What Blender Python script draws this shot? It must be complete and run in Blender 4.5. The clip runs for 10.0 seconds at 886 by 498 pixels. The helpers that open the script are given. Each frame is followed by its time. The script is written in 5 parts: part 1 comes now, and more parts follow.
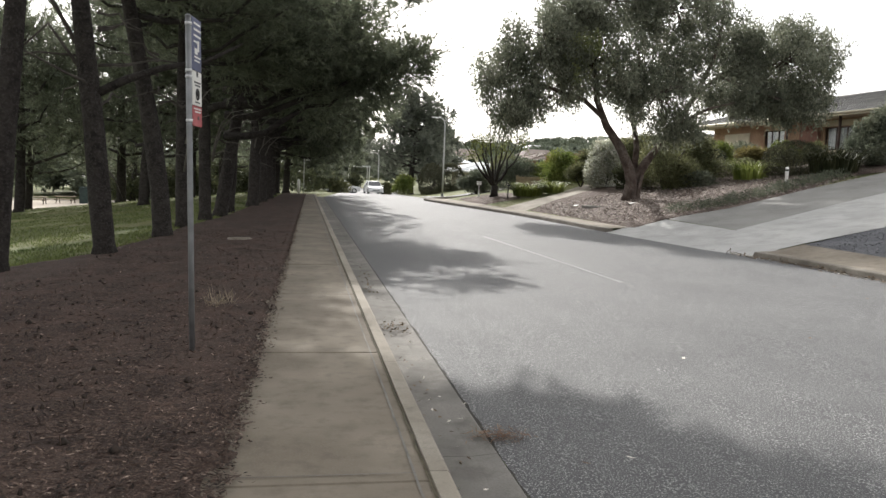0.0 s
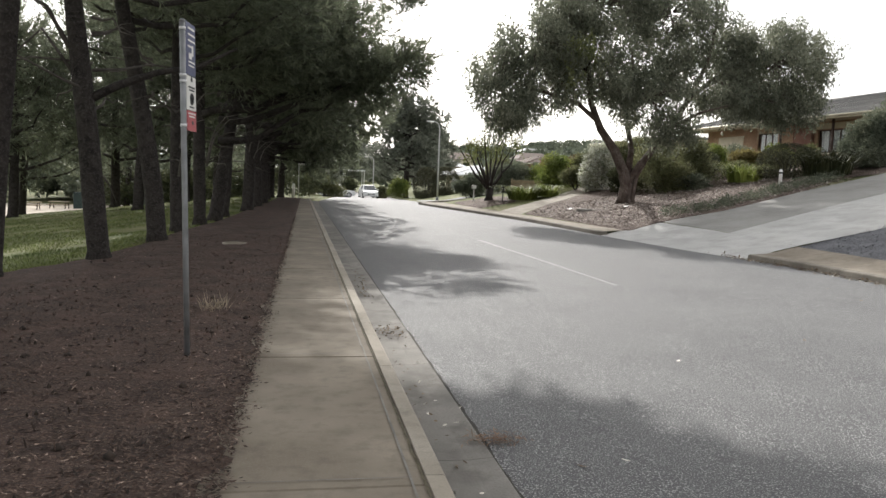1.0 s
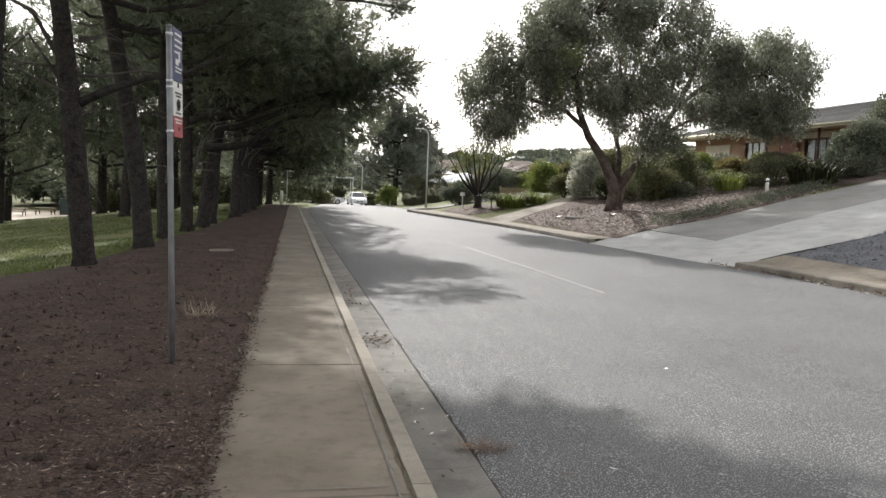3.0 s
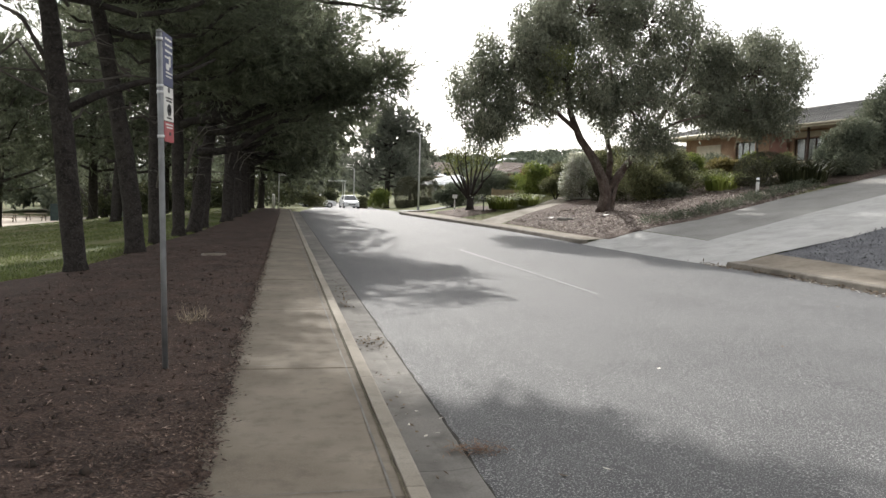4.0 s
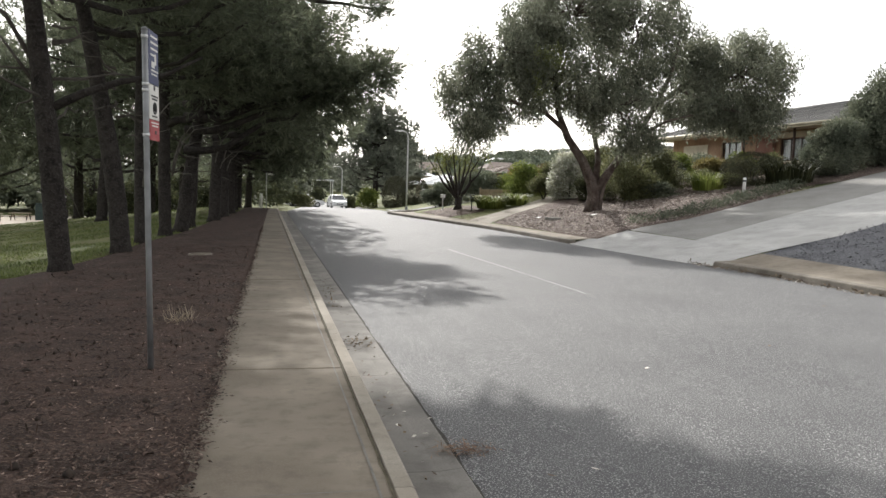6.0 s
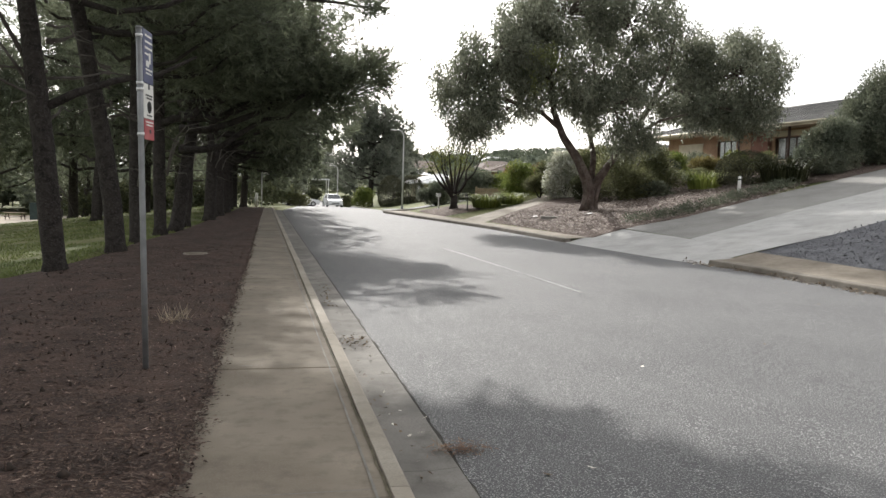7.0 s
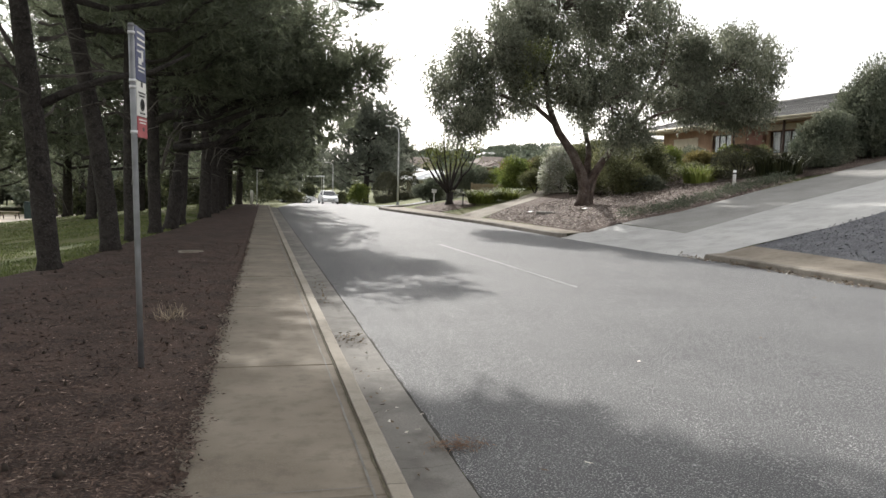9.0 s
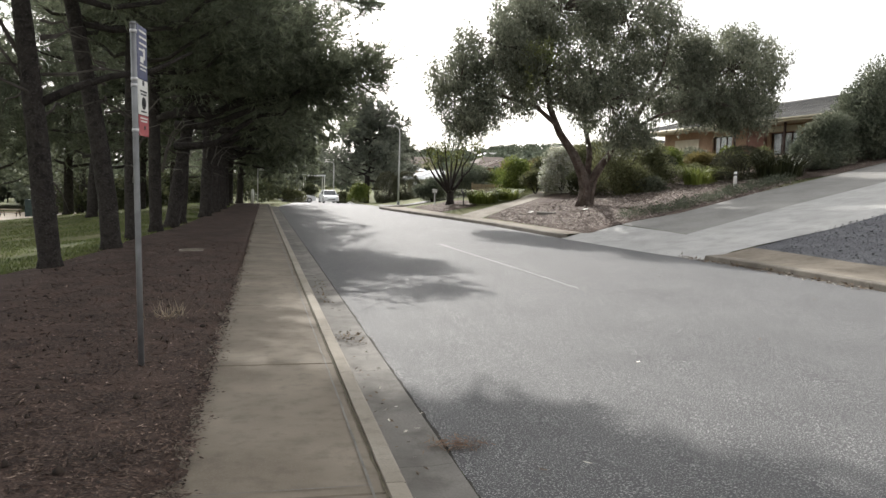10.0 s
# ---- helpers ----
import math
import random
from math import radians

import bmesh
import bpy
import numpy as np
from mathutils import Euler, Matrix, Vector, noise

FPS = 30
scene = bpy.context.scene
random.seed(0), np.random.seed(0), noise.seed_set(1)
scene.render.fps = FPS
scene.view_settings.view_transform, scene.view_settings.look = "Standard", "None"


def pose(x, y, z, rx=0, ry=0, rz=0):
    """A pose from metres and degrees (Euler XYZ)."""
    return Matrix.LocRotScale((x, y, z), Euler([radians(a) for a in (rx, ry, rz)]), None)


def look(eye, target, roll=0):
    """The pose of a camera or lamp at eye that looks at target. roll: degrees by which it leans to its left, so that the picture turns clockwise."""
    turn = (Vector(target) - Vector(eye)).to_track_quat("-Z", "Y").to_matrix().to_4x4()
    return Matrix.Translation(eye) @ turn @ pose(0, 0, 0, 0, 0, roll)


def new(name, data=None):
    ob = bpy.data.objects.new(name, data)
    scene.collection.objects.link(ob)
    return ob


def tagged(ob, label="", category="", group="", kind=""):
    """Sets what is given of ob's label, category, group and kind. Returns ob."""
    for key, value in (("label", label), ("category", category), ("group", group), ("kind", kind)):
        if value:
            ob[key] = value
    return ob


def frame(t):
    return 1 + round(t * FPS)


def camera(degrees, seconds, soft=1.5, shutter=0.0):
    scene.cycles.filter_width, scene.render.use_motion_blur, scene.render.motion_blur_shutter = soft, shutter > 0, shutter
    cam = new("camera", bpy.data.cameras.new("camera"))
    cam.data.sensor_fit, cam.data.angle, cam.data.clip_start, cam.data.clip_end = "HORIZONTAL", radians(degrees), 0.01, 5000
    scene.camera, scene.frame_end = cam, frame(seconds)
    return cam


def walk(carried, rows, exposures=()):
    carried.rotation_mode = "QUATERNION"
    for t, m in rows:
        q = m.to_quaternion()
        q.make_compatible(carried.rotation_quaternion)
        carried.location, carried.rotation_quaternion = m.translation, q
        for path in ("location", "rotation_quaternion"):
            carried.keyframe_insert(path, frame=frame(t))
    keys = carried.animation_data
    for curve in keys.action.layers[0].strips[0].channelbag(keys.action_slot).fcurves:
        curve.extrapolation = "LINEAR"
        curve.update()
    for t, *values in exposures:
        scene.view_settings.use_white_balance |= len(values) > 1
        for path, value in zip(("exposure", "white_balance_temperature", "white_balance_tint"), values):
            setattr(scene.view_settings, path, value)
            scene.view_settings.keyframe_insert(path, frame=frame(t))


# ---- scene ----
cam = camera(58.9, 10.0)
PATH = [
    (0, (-0.044, -0.139, 1.637), (0.315, 1.818, 1.439), 2.3),
    (0.5, (-0.044, -0.145, 1.637), (0.319, 1.812, 1.443), 2.3),
    (1, (-0.044, -0.142, 1.638), (0.327, 1.814, 1.45), 2.1),
    (1.5, (-0.041, -0.147, 1.639), (0.337, 1.809, 1.46), 2.0),
    (2, (-0.037, -0.136, 1.639), (0.348, 1.819, 1.465), 1.8),
    (2.5, (-0.032, -0.123, 1.636), (0.362, 1.831, 1.465), 2.3),
    (4, (-0.032, -0.14, 1.64), (0.385, 1.809, 1.478), 1.8),
    (4.5, (-0.028, -0.133, 1.639), (0.396, 1.815, 1.478), 1.5),
    (5, (-0.025, -0.124, 1.638), (0.406, 1.822, 1.477), 1.7),
    (5.5, (-0.027, -0.118, 1.637), (0.413, 1.826, 1.476), 1.8),
    (7, (-0.024, -0.113, 1.637), (0.433, 1.827, 1.473), 1.8),
    (7.5, (-0.019, -0.107, 1.633), (0.443, 1.832, 1.469), 1.5),
    (8, (-0.016, -0.099, 1.632), (0.449, 1.839, 1.464), 1.2),
    (8.5, (-0.016, -0.093, 1.637), (0.452, 1.844, 1.466), 1.0),
    (9, (-0.017, -0.099, 1.638), (0.45, 1.838, 1.464), 1.4),
    (9.5, (-0.011, -0.105, 1.638), (0.455, 1.832, 1.466), 1.4),
    (10, (-0.018, -0.11, 1.636), (0.448, 1.827, 1.462), 1.7),
]
walk(cam, [(t, look(eye, target, roll)) for t, eye, target, roll in PATH], [(0, 0.68), (10, 0.68)])

# ---- light ----
SUN_ELEV, SUN_AZ = 31.5, 1.0
world = bpy.data.worlds.new("sky")
scene.world = world
world.use_nodes = True
wn = world.node_tree
sky = wn.nodes.new("ShaderNodeTexSky")
sky.sky_type = "NISHITA"
sky.sun_disc = False
sky.sun_elevation, sky.sun_rotation = radians(SUN_ELEV), radians(SUN_AZ)
sky.air_density, sky.dust_density, sky.ozone_density = 1.0, 4.0, 1.0
haze = wn.nodes.new("ShaderNodeHueSaturation")
haze.inputs["Saturation"].default_value = 0.25
wn.links.new(sky.outputs[0], haze.inputs["Color"])
cloud = wn.nodes.new("ShaderNodeMix")
cloud.data_type = "RGBA"
cloud.inputs["Factor"].default_value = 0.5
cloud.inputs["B"].default_value = (6.5, 6.5, 6.5, 1)
wn.links.new(haze.outputs[0], cloud.inputs["A"])
wn.links.new(cloud.outputs["Result"], wn.nodes["Background"].inputs[0])
wn.nodes["Background"].inputs[1].default_value = 0.15
sun_data = bpy.data.lights.new("sun", "SUN")
sun_data.energy, sun_data.angle, sun_data.color = 3.3, radians(0.55), (1.0, 0.965, 0.92)
sun = new("sun", sun_data)
SX, SY, SZ = (math.sin(radians(SUN_AZ)) * math.cos(radians(SUN_ELEV)), math.cos(radians(SUN_AZ)) * math.cos(radians(SUN_ELEV)), math.sin(radians(SUN_ELEV)))
sun.matrix_world = look((60 * SX, 60 * SY, 60 * SZ), (0, 0, 0))


# ---- materials ----
def mat(name, c1, c2, scale=3.0, rough=0.85, bump=0.3, fine=60.0, c3=None, metal=0.0, rand=0.0, leaf=0.0, island=0.0, spec=0.3, depth=0.01, speck=None, stain=None):
    """Two colours by broad noise, a third by fine noise, bump by fine noise; leaf: share of light let through."""
    m = bpy.data.materials.new(name)
    m.use_nodes = True
    n, l = m.node_tree.nodes, m.node_tree.links
    b = n["Principled BSDF"]
    co = n.new("ShaderNodeNewGeometry")
    t1, t2 = n.new("ShaderNodeTexNoise"), n.new("ShaderNodeTexNoise")
    t1.inputs["Scale"].default_value, t1.inputs["Detail"].default_value = scale, 6
    t2.inputs["Scale"].default_value, t2.inputs["Detail"].default_value = fine, 4
    tc = n.new("ShaderNodeTexCoord")
    for t in (t1, t2):
        l.new(tc.outputs["Object"] if rand == 0 else co.outputs["Position"], t.inputs["Vector"])
    r1 = n.new("ShaderNodeValToRGB")
    r1.color_ramp.elements[0].position, r1.color_ramp.elements[1].position = 0.32, 0.68
    r1.color_ramp.elements[0].color, r1.color_ramp.elements[1].color = (*c1, 1), (*c2, 1)
    l.new(t1.outputs["Fac"], r1.inputs["Fac"])
    out = r1.outputs["Color"]
    if c3:
        r2 = n.new("ShaderNodeValToRGB")
        r2.color_ramp.elements[0].position, r2.color_ramp.elements[1].position = speck or (0.45, 0.75)
        l.new(t2.outputs["Fac"], r2.inputs["Fac"])
        mx = n.new("ShaderNodeMix")
        mx.data_type = "RGBA"
        l.new(r2.outputs["Color"], mx.inputs["Factor"])
        l.new(out, mx.inputs["A"])
        mx.inputs["B"].default_value = (*c3, 1)
        out = mx.outputs["Result"]
    if stain:
        t3 = n.new("ShaderNodeTexNoise")
        t3.inputs["Scale"].default_value, t3.inputs["Detail"].default_value, t3.inputs["Roughness"].default_value = stain[0], 8, 0.65
        l.new(co.outputs["Position"], t3.inputs["Vector"])
        r3 = n.new("ShaderNodeMapRange")
        r3.inputs["From Min"].default_value, r3.inputs["From Max"].default_value, r3.inputs["To Max"].default_value = 0.48, 0.72, stain[1]
        l.new(t3.outputs["Fac"], r3.inputs["Value"])
        m3 = n.new("ShaderNodeMix")
        m3.data_type = "RGBA"
        l.new(r3.outputs["Result"], m3.inputs["Factor"])
        l.new(out, m3.inputs["A"])
        m3.inputs["B"].default_value = (*stain[2], 1)
        out = m3.outputs["Result"]
    if rand or island:
        hv = n.new("ShaderNodeHueSaturation")
        mr = n.new("ShaderNodeMapRange")
        k = rand or island
        mr.inputs["To Min"].default_value, mr.inputs["To Max"].default_value = 1 - k, 1 + k
        if island:
            l.new(co.outputs["Random Per Island"], mr.inputs["Value"])
        else:
            l.new(n.new("ShaderNodeObjectInfo").outputs["Random"], mr.inputs["Value"])
        l.new(mr.outputs["Result"], hv.inputs["Value"])
        l.new(out, hv.inputs["Color"])
        out = hv.outputs["Color"]
    l.new(out, b.inputs["Base Color"])
    b.inputs["Roughness"].default_value = rough
    b.inputs["Metallic"].default_value = metal
    b.inputs["Specular IOR Level"].default_value = spec
    if bump and not leaf:
        bp = n.new("ShaderNodeBump")
        bp.inputs["Strength"].default_value, bp.inputs["Distance"].default_value = bump, depth
        l.new(t2.outputs["Fac"], bp.inputs["Height"])
        l.new(bp.outputs["Normal"], b.inputs["Normal"])
    if leaf:
        tr = n.new("ShaderNodeBsdfTranslucent")
        ms = n.new("ShaderNodeMixShader")
        ms.inputs["Fac"].default_value = leaf
        l.new(out, tr.inputs["Color"])
        l.new(b.outputs[0], ms.inputs[1])
        l.new(tr.outputs[0], ms.inputs[2])
        l.new(ms.outputs[0], n["Material Output"].inputs["Surface"])
    return m


ASPHALT = mat("asphalt", (0.062, 0.062, 0.064), (0.084, 0.084, 0.085), 0.5, 0.78, 0.6, 92, (0.34, 0.34, 0.33), spec=0.3, depth=0.008, speck=(0.53, 0.66), stain=(1.1, 0.22, (0.05, 0.05, 0.052)))
CONCRETE = mat("path_concrete", (0.145, 0.12, 0.09), (0.25, 0.215, 0.168), 1.3, 0.9, 0.25, 90, (0.20, 0.175, 0.14), rand=0.07, depth=0.004, stain=(6.0, 0.55, (0.095, 0.08, 0.06)))
GRASSBLADE = mat("grass_blades", (0.075, 0.105, 0.030), (0.16, 0.18, 0.06), 0.5, 0.7, 0, 30, leaf=0.35, island=0.4)
KERB = mat("kerb_concrete", (0.276, 0.244, 0.198), (0.386, 0.350, 0.294), 2.0, 0.9, 0.3, 80, (0.24, 0.215, 0.18), rand=0.08, depth=0.004, stain=(4.0, 0.7, (0.14, 0.12, 0.095)))
GUTTER = mat("gutter_concrete", (0.15, 0.142, 0.128), (0.26, 0.245, 0.22), 1.6, 0.9, 0.3, 70, (0.15, 0.14, 0.125), rand=0.1, depth=0.004, stain=(2.4, 0.85, (0.085, 0.078, 0.068)))
MOSS = mat("mossy_dirt", (0.060, 0.052, 0.034), (0.125, 0.108, 0.072), 9, 0.95, 0.5, 60)
JOINT = mat("joint_dirt", (0.02, 0.02, 0.017), (0.05, 0.045, 0.035), 6, 0.95, 0.4, 60)
MULCH = mat("bark_mulch", (0.032, 0.020, 0.015), (0.076, 0.048, 0.037), 1.6, 0.95, 1.0, 55, (0.14, 0.095, 0.075), depth=0.022, speck=(0.5, 0.68), stain=(3.5, 0.7, (0.028, 0.018, 0.015)))
CHIP = mat("bark_chip", (0.036, 0.023, 0.018), (0.10, 0.068, 0.053), 2, 0.9, 0, 25, (0.27, 0.205, 0.165), island=0.75, speck=(0.58, 0.68))
PALECHIP = mat("pale_wood_chip", (0.26, 0.215, 0.19), (0.42, 0.37, 0.33), 3, 0.9, 0, 50, island=0.4)
BED = mat("garden_bed_mulch", (0.060, 0.040, 0.031), (0.125, 0.092, 0.076), 1.5, 0.95, 1.0, 25, (0.28, 0.235, 0.20), depth=0.05, speck=(0.52, 0.66), stain=(0.8, 0.6, (0.055, 0.032, 0.025)))
GRASS = mat("lawn", (0.062, 0.085, 0.028), (0.135, 0.150, 0.050), 0.35, 0.95, 0.8, 40, (0.17, 0.155, 0.075), depth=0.03, speck=(0.48, 0.72), stain=(0.35, 0.7, (0.15, 0.125, 0.075)))
DRY = mat("sandy_ground", (0.33, 0.28, 0.22), (0.48, 0.43, 0.36), 0.4, 0.95, 0.4, 30)
DRIVE = mat("driveway_concrete", (0.36, 0.355, 0.34), (0.46, 0.455, 0.44), 0.9, 0.85, 0.25, 80, (0.30, 0.295, 0.28), depth=0.004, stain=(1.6, 0.6, (0.22, 0.215, 0.20)))
DRIVEDARK = mat("driveway_asphalt", (0.17, 0.165, 0.155), (0.235, 0.23, 0.215), 0.8, 0.85, 0.4, 90, (0.30, 0.29, 0.27), depth=0.006, stain=(1.2, 0.7, (0.29, 0.285, 0.27)))
GRAVEL = mat("dark_gravel", (0.07, 0.072, 0.08), (0.13, 0.132, 0.14), 2, 0.9, 1.0, 30, (0.16, 0.16, 0.175), depth=0.04)
STONE = mat("gravel_stone", (0.11, 0.11, 0.12), (0.19, 0.19, 0.20), 4, 0.85, 0, 50, island=0.25)
KERBOLD = mat("old_kerb_concrete", (0.13, 0.115, 0.095), (0.24, 0.215, 0.18), 2.0, 0.9, 0.4, 60, (0.09, 0.08, 0.065), rand=0.08, depth=0.006)
# galvanised steel made paler: bright sun on the poles put into the colour
PALEPOLE = mat("sunlit_galvanised_steel", (0.42, 0.42, 0.41), (0.52, 0.52, 0.51), 6, 0.5, 0.1, 60)
WPAINT = mat("white_road_paint", (0.20, 0.20, 0.195), (0.36, 0.36, 0.35), 9, 0.75, 0.3, 90, (0.15, 0.15, 0.148), speck=(0.5, 0.7))
BARK = mat("pine_bark", (0.016, 0.013, 0.012), (0.048, 0.041, 0.036), 7, 0.95, 1.0, 26, (0.066, 0.058, 0.052), depth=0.05, speck=(0.5, 0.72))
DEADWOOD = mat("dead_wood", (0.05, 0.042, 0.037), (0.11, 0.098, 0.087), 4, 0.9, 0.5, 40)
# lighter copy of the dead wood, with sunlight put into its colour
LITDEAD = mat("sunlit_dead_wood", (0.085, 0.075, 0.066), (0.17, 0.155, 0.138), 4, 0.9, 0.5, 40)
GUMBARK = mat("gum_bark", (0.040, 0.025, 0.020), (0.155, 0.128, 0.108), 3.0, 0.9, 1.0, 14, (0.065, 0.040, 0.032), depth=0.04, speck=(0.5, 0.66))
PINE = mat("pine_needles", (0.086, 0.100, 0.066), (0.162, 0.177, 0.118), 0.6, 0.5, 0, 30, leaf=0.62, island=0.45, spec=0.4)
# brighter gum leaf colour that paints a sunlit highlight
LITLEAF = mat("sunlit_gum_leaves", (0.16, 0.18, 0.07), (0.27, 0.29, 0.12), 0.8, 0.45, 0, 30, leaf=0.5, island=0.35, spec=0.5)
GUMLEAF = mat("gum_leaves", (0.135, 0.148, 0.105), (0.250, 0.260, 0.192), 0.5, 0.45, 0, 30, leaf=0.55, island=0.4, spec=0.4)
# paler, greyer needles for far trees, haze and glare put into the colour
CYPRESS = mat("haze_paled_cypress_leaves", (0.115, 0.128, 0.100), (0.195, 0.205, 0.165), 0.4, 0.7, 0, 30, leaf=0.5, island=0.3)
OLIVE = mat("olive_leaves", (0.085, 0.092, 0.044), (0.175, 0.178, 0.088), 0.8, 0.6, 0, 30, leaf=0.45, island=0.45)
GREY = mat("grey_green_leaves", (0.100, 0.118, 0.085), (0.190, 0.200, 0.140), 0.8, 0.6, 0, 30, leaf=0.40, island=0.4)
LIME = mat("bright_green_leaves", (0.105, 0.140, 0.032), (0.220, 0.245, 0.065), 0.8, 0.5, 0, 30, leaf=0.45, island=0.35)
DARKLEAF = mat("dark_hedge_leaves", (0.034, 0.042, 0.020), (0.080, 0.085, 0.042), 1.5, 0.6, 0, 30, leaf=0.35, island=0.4)
RUSTOLIVE = mat("brownish_leaves", (0.10, 0.066, 0.030), (0.18, 0.13, 0.06), 1.5, 0.6, 0, 30, leaf=0.35, island=0.35)
RUST = mat("russet_leaves", (0.14, 0.05, 0.022), (0.24, 0.11, 0.05), 1.5, 0.6, 0, 30, leaf=0.3, island=0.3)
PALEBUSH = mat("white_flowering_leaves", (0.250, 0.275, 0.188), (0.625, 0.625, 0.525), 2.0, 0.6, 0, 30, leaf=0.40, island=0.3)
STRAW = mat("dry_grass", (0.30, 0.24, 0.17), (0.42, 0.35, 0.26), 3, 0.9, 0, 30, leaf=0.3, island=0.3)
# leaf colour lightened to paint the haze of distance
FARLEAF = mat("haze_paled_distant_leaves", (0.104, 0.124, 0.091), (0.169, 0.189, 0.137), 0.2, 0.8, 0, 30, leaf=0.2, island=0.3)
GALV = mat("galvanised_steel", (0.17, 0.173, 0.177), (0.28, 0.284, 0.29), 6, 0.5, 0.1, 60, metal=0.6, spec=0.5)
STEELBAND = mat("bright_steel_band", (0.55, 0.55, 0.55), (0.65, 0.65, 0.65), 6, 0.4, 0, 60, metal=0.5)
SIGNBLUE = mat("sign_blue", (0.045, 0.052, 0.115), (0.062, 0.070, 0.145), 8, 0.5, 0, 60)
SIGNWHITE = mat("sign_white", (0.62, 0.61, 0.57), (0.70, 0.69, 0.65), 8, 0.5, 0, 60)
SIGNRED = mat("sign_red", (0.32, 0.055, 0.065), (0.38, 0.075, 0.08), 8, 0.5, 0, 60)
SIGNBLACK = mat("sign_black", (0.02, 0.02, 0.02), (0.035, 0.035, 0.035), 8, 0.5, 0, 60)
WHITE = mat("white_paint", (0.70, 0.70, 0.68), (0.80, 0.80, 0.78), 3, 0.5, 0.05, 50)
CREAM = mat("cream_paint", (0.55, 0.50, 0.38), (0.66, 0.61, 0.48), 2, 0.6, 0.1, 40)
BRICK = mat("brown_brick", (0.33, 0.215, 0.14), (0.47, 0.33, 0.22), 1.2, 0.9, 0.5, 30, (0.18, 0.10, 0.07), rand=0.15)
BRICKRED = mat("red_brown_brick", (0.17, 0.085, 0.065), (0.26, 0.14, 0.11), 2, 0.9, 0.5, 30, rand=0.15)
TILE = mat("grey_roof_tile", (0.15, 0.15, 0.145), (0.24, 0.235, 0.225), 1.5, 0.85, 0.4, 25, (0.11, 0.11, 0.105), rand=0.12)
TILEBROWN = mat("brown_roof_tile", (0.105, 0.078, 0.064), (0.165, 0.125, 0.102), 1.5, 0.85, 0.4, 25, rand=0.12)
ROOFWHITE = mat("pale_metal_roof", (0.62, 0.63, 0.64), (0.72, 0.73, 0.74), 1, 0.4, 0.05, 30)
TIMBERDARK = mat("dark_stained_timber", (0.04, 0.025, 0.02), (0.075, 0.045, 0.035), 4, 0.7, 0.3, 40)
TIMBER = mat("weathered_timber", (0.26, 0.20, 0.13), (0.38, 0.31, 0.22), 4, 0.8, 0.3, 40)
CURTAIN = mat("pale_curtain", (0.42, 0.42, 0.43), (0.58, 0.58, 0.58), 3, 0.9, 0.2, 20)
GLASS = mat("window_glass", (0.02, 0.025, 0.03), (0.04, 0.045, 0.05), 2, 0.08, 0, 30, spec=0.6)
CARWHITE = mat("white_car_paint", (0.75, 0.75, 0.75), (0.8, 0.8, 0.8), 2, 0.25, 0, 30, spec=0.5)
RUBBER = mat("black_rubber", (0.015, 0.015, 0.015), (0.03, 0.03, 0.03), 4, 0.8, 0.2, 40)
BIN = mat("dark_green_plastic", (0.02, 0.035, 0.035), (0.035, 0.055, 0.05), 3, 0.5, 0, 30)
LITTER = mat("dead_leaves", (0.06, 0.045, 0.03), (0.17, 0.12, 0.075), 6, 0.9, 0, 40, island=0.5)
LITTERPALE = mat("pale_dead_leaves", (0.45, 0.42, 0.36), (0.6, 0.57, 0.5), 6, 0.9, 0, 40, island=0.3)
CONE = mat("pine_cone", (0.02, 0.015, 0.012), (0.05, 0.036, 0.028), 20, 0.9, 0, 60)

# ---- shape helpers ----
RK = ((-30, 14.5), (-10, 12.6), (3, 11.5), (12, 11.02), (16, 10.88), (17, 10.72), (18.5, 10.35), (21, 10.02), (23.8, 9.72), (28.8, 9.36), (31, 9.18), (35.7, 8.45), (40, 7.7), (45, 6.95), (60, 9.5), (90, 12), (400, 40))
BANK = ((-30, 15.5), (-10, 13), (3, 11.5), (12, 10.5), (16, 10.05), (23.8, 9.5), (28.8, 8.9), (33.9, 8.35), (39.8, 7.7), (45, 7.0), (60, 9.5), (90, 12), (400, 40))


def kerb_x(y):
    """The far kerb's line."""
    return float(np.interp(y, [a for a, b in RK], [b for a, b in RK]))


def bank_x(y):
    """The line from which the gardens' slope is set out."""
    return float(np.interp(y, [a for a, b in BANK], [b for a, b in BANK]))


def road_z(y):
    return -0.028 * min(60, max(0, y - 45))


def ground_z(x, y):
    """The lie of the land: level at the path, falling to the park, rising to the gardens, hills far off."""
    b = road_z(y)
    d = x - bank_x(y) - 1.3
    if d > 0:
        b += 0.18 * d if d < 20 else 3.6 + 0.04 * min(d - 20, 60)
    d = -3.2 - x
    if d > 0:
        b -= 0.115 * min(d, 20)
    if y > 150:
        k = min(1, (y - 150) / 170)
        k = k * k * (3 - 2 * k)
        b += k * (0.5 + 2.0 * min(1, max(0, (x + 60) / 80)) + 5.5 * min(1, max(0, x / 100)) + 2.5 * noise.noise((x / 60, y / 60, 0)))
    return b


def mesh(name, verts, faces, material=None, parent=None, label="", smooth=False):
    me = bpy.data.meshes.new(name)
    me.from_pydata([tuple(v) for v in verts], [], [tuple(f) for f in faces])
    if material:
        me.materials.append(material)
    if smooth:
        me.polygons.foreach_set("use_smooth", [True] * len(me.polygons))
    me.update()
    ob = new(name, me)
    if parent:
        ob.parent = parent
    if label:
        ob["label"] = label
    return ob


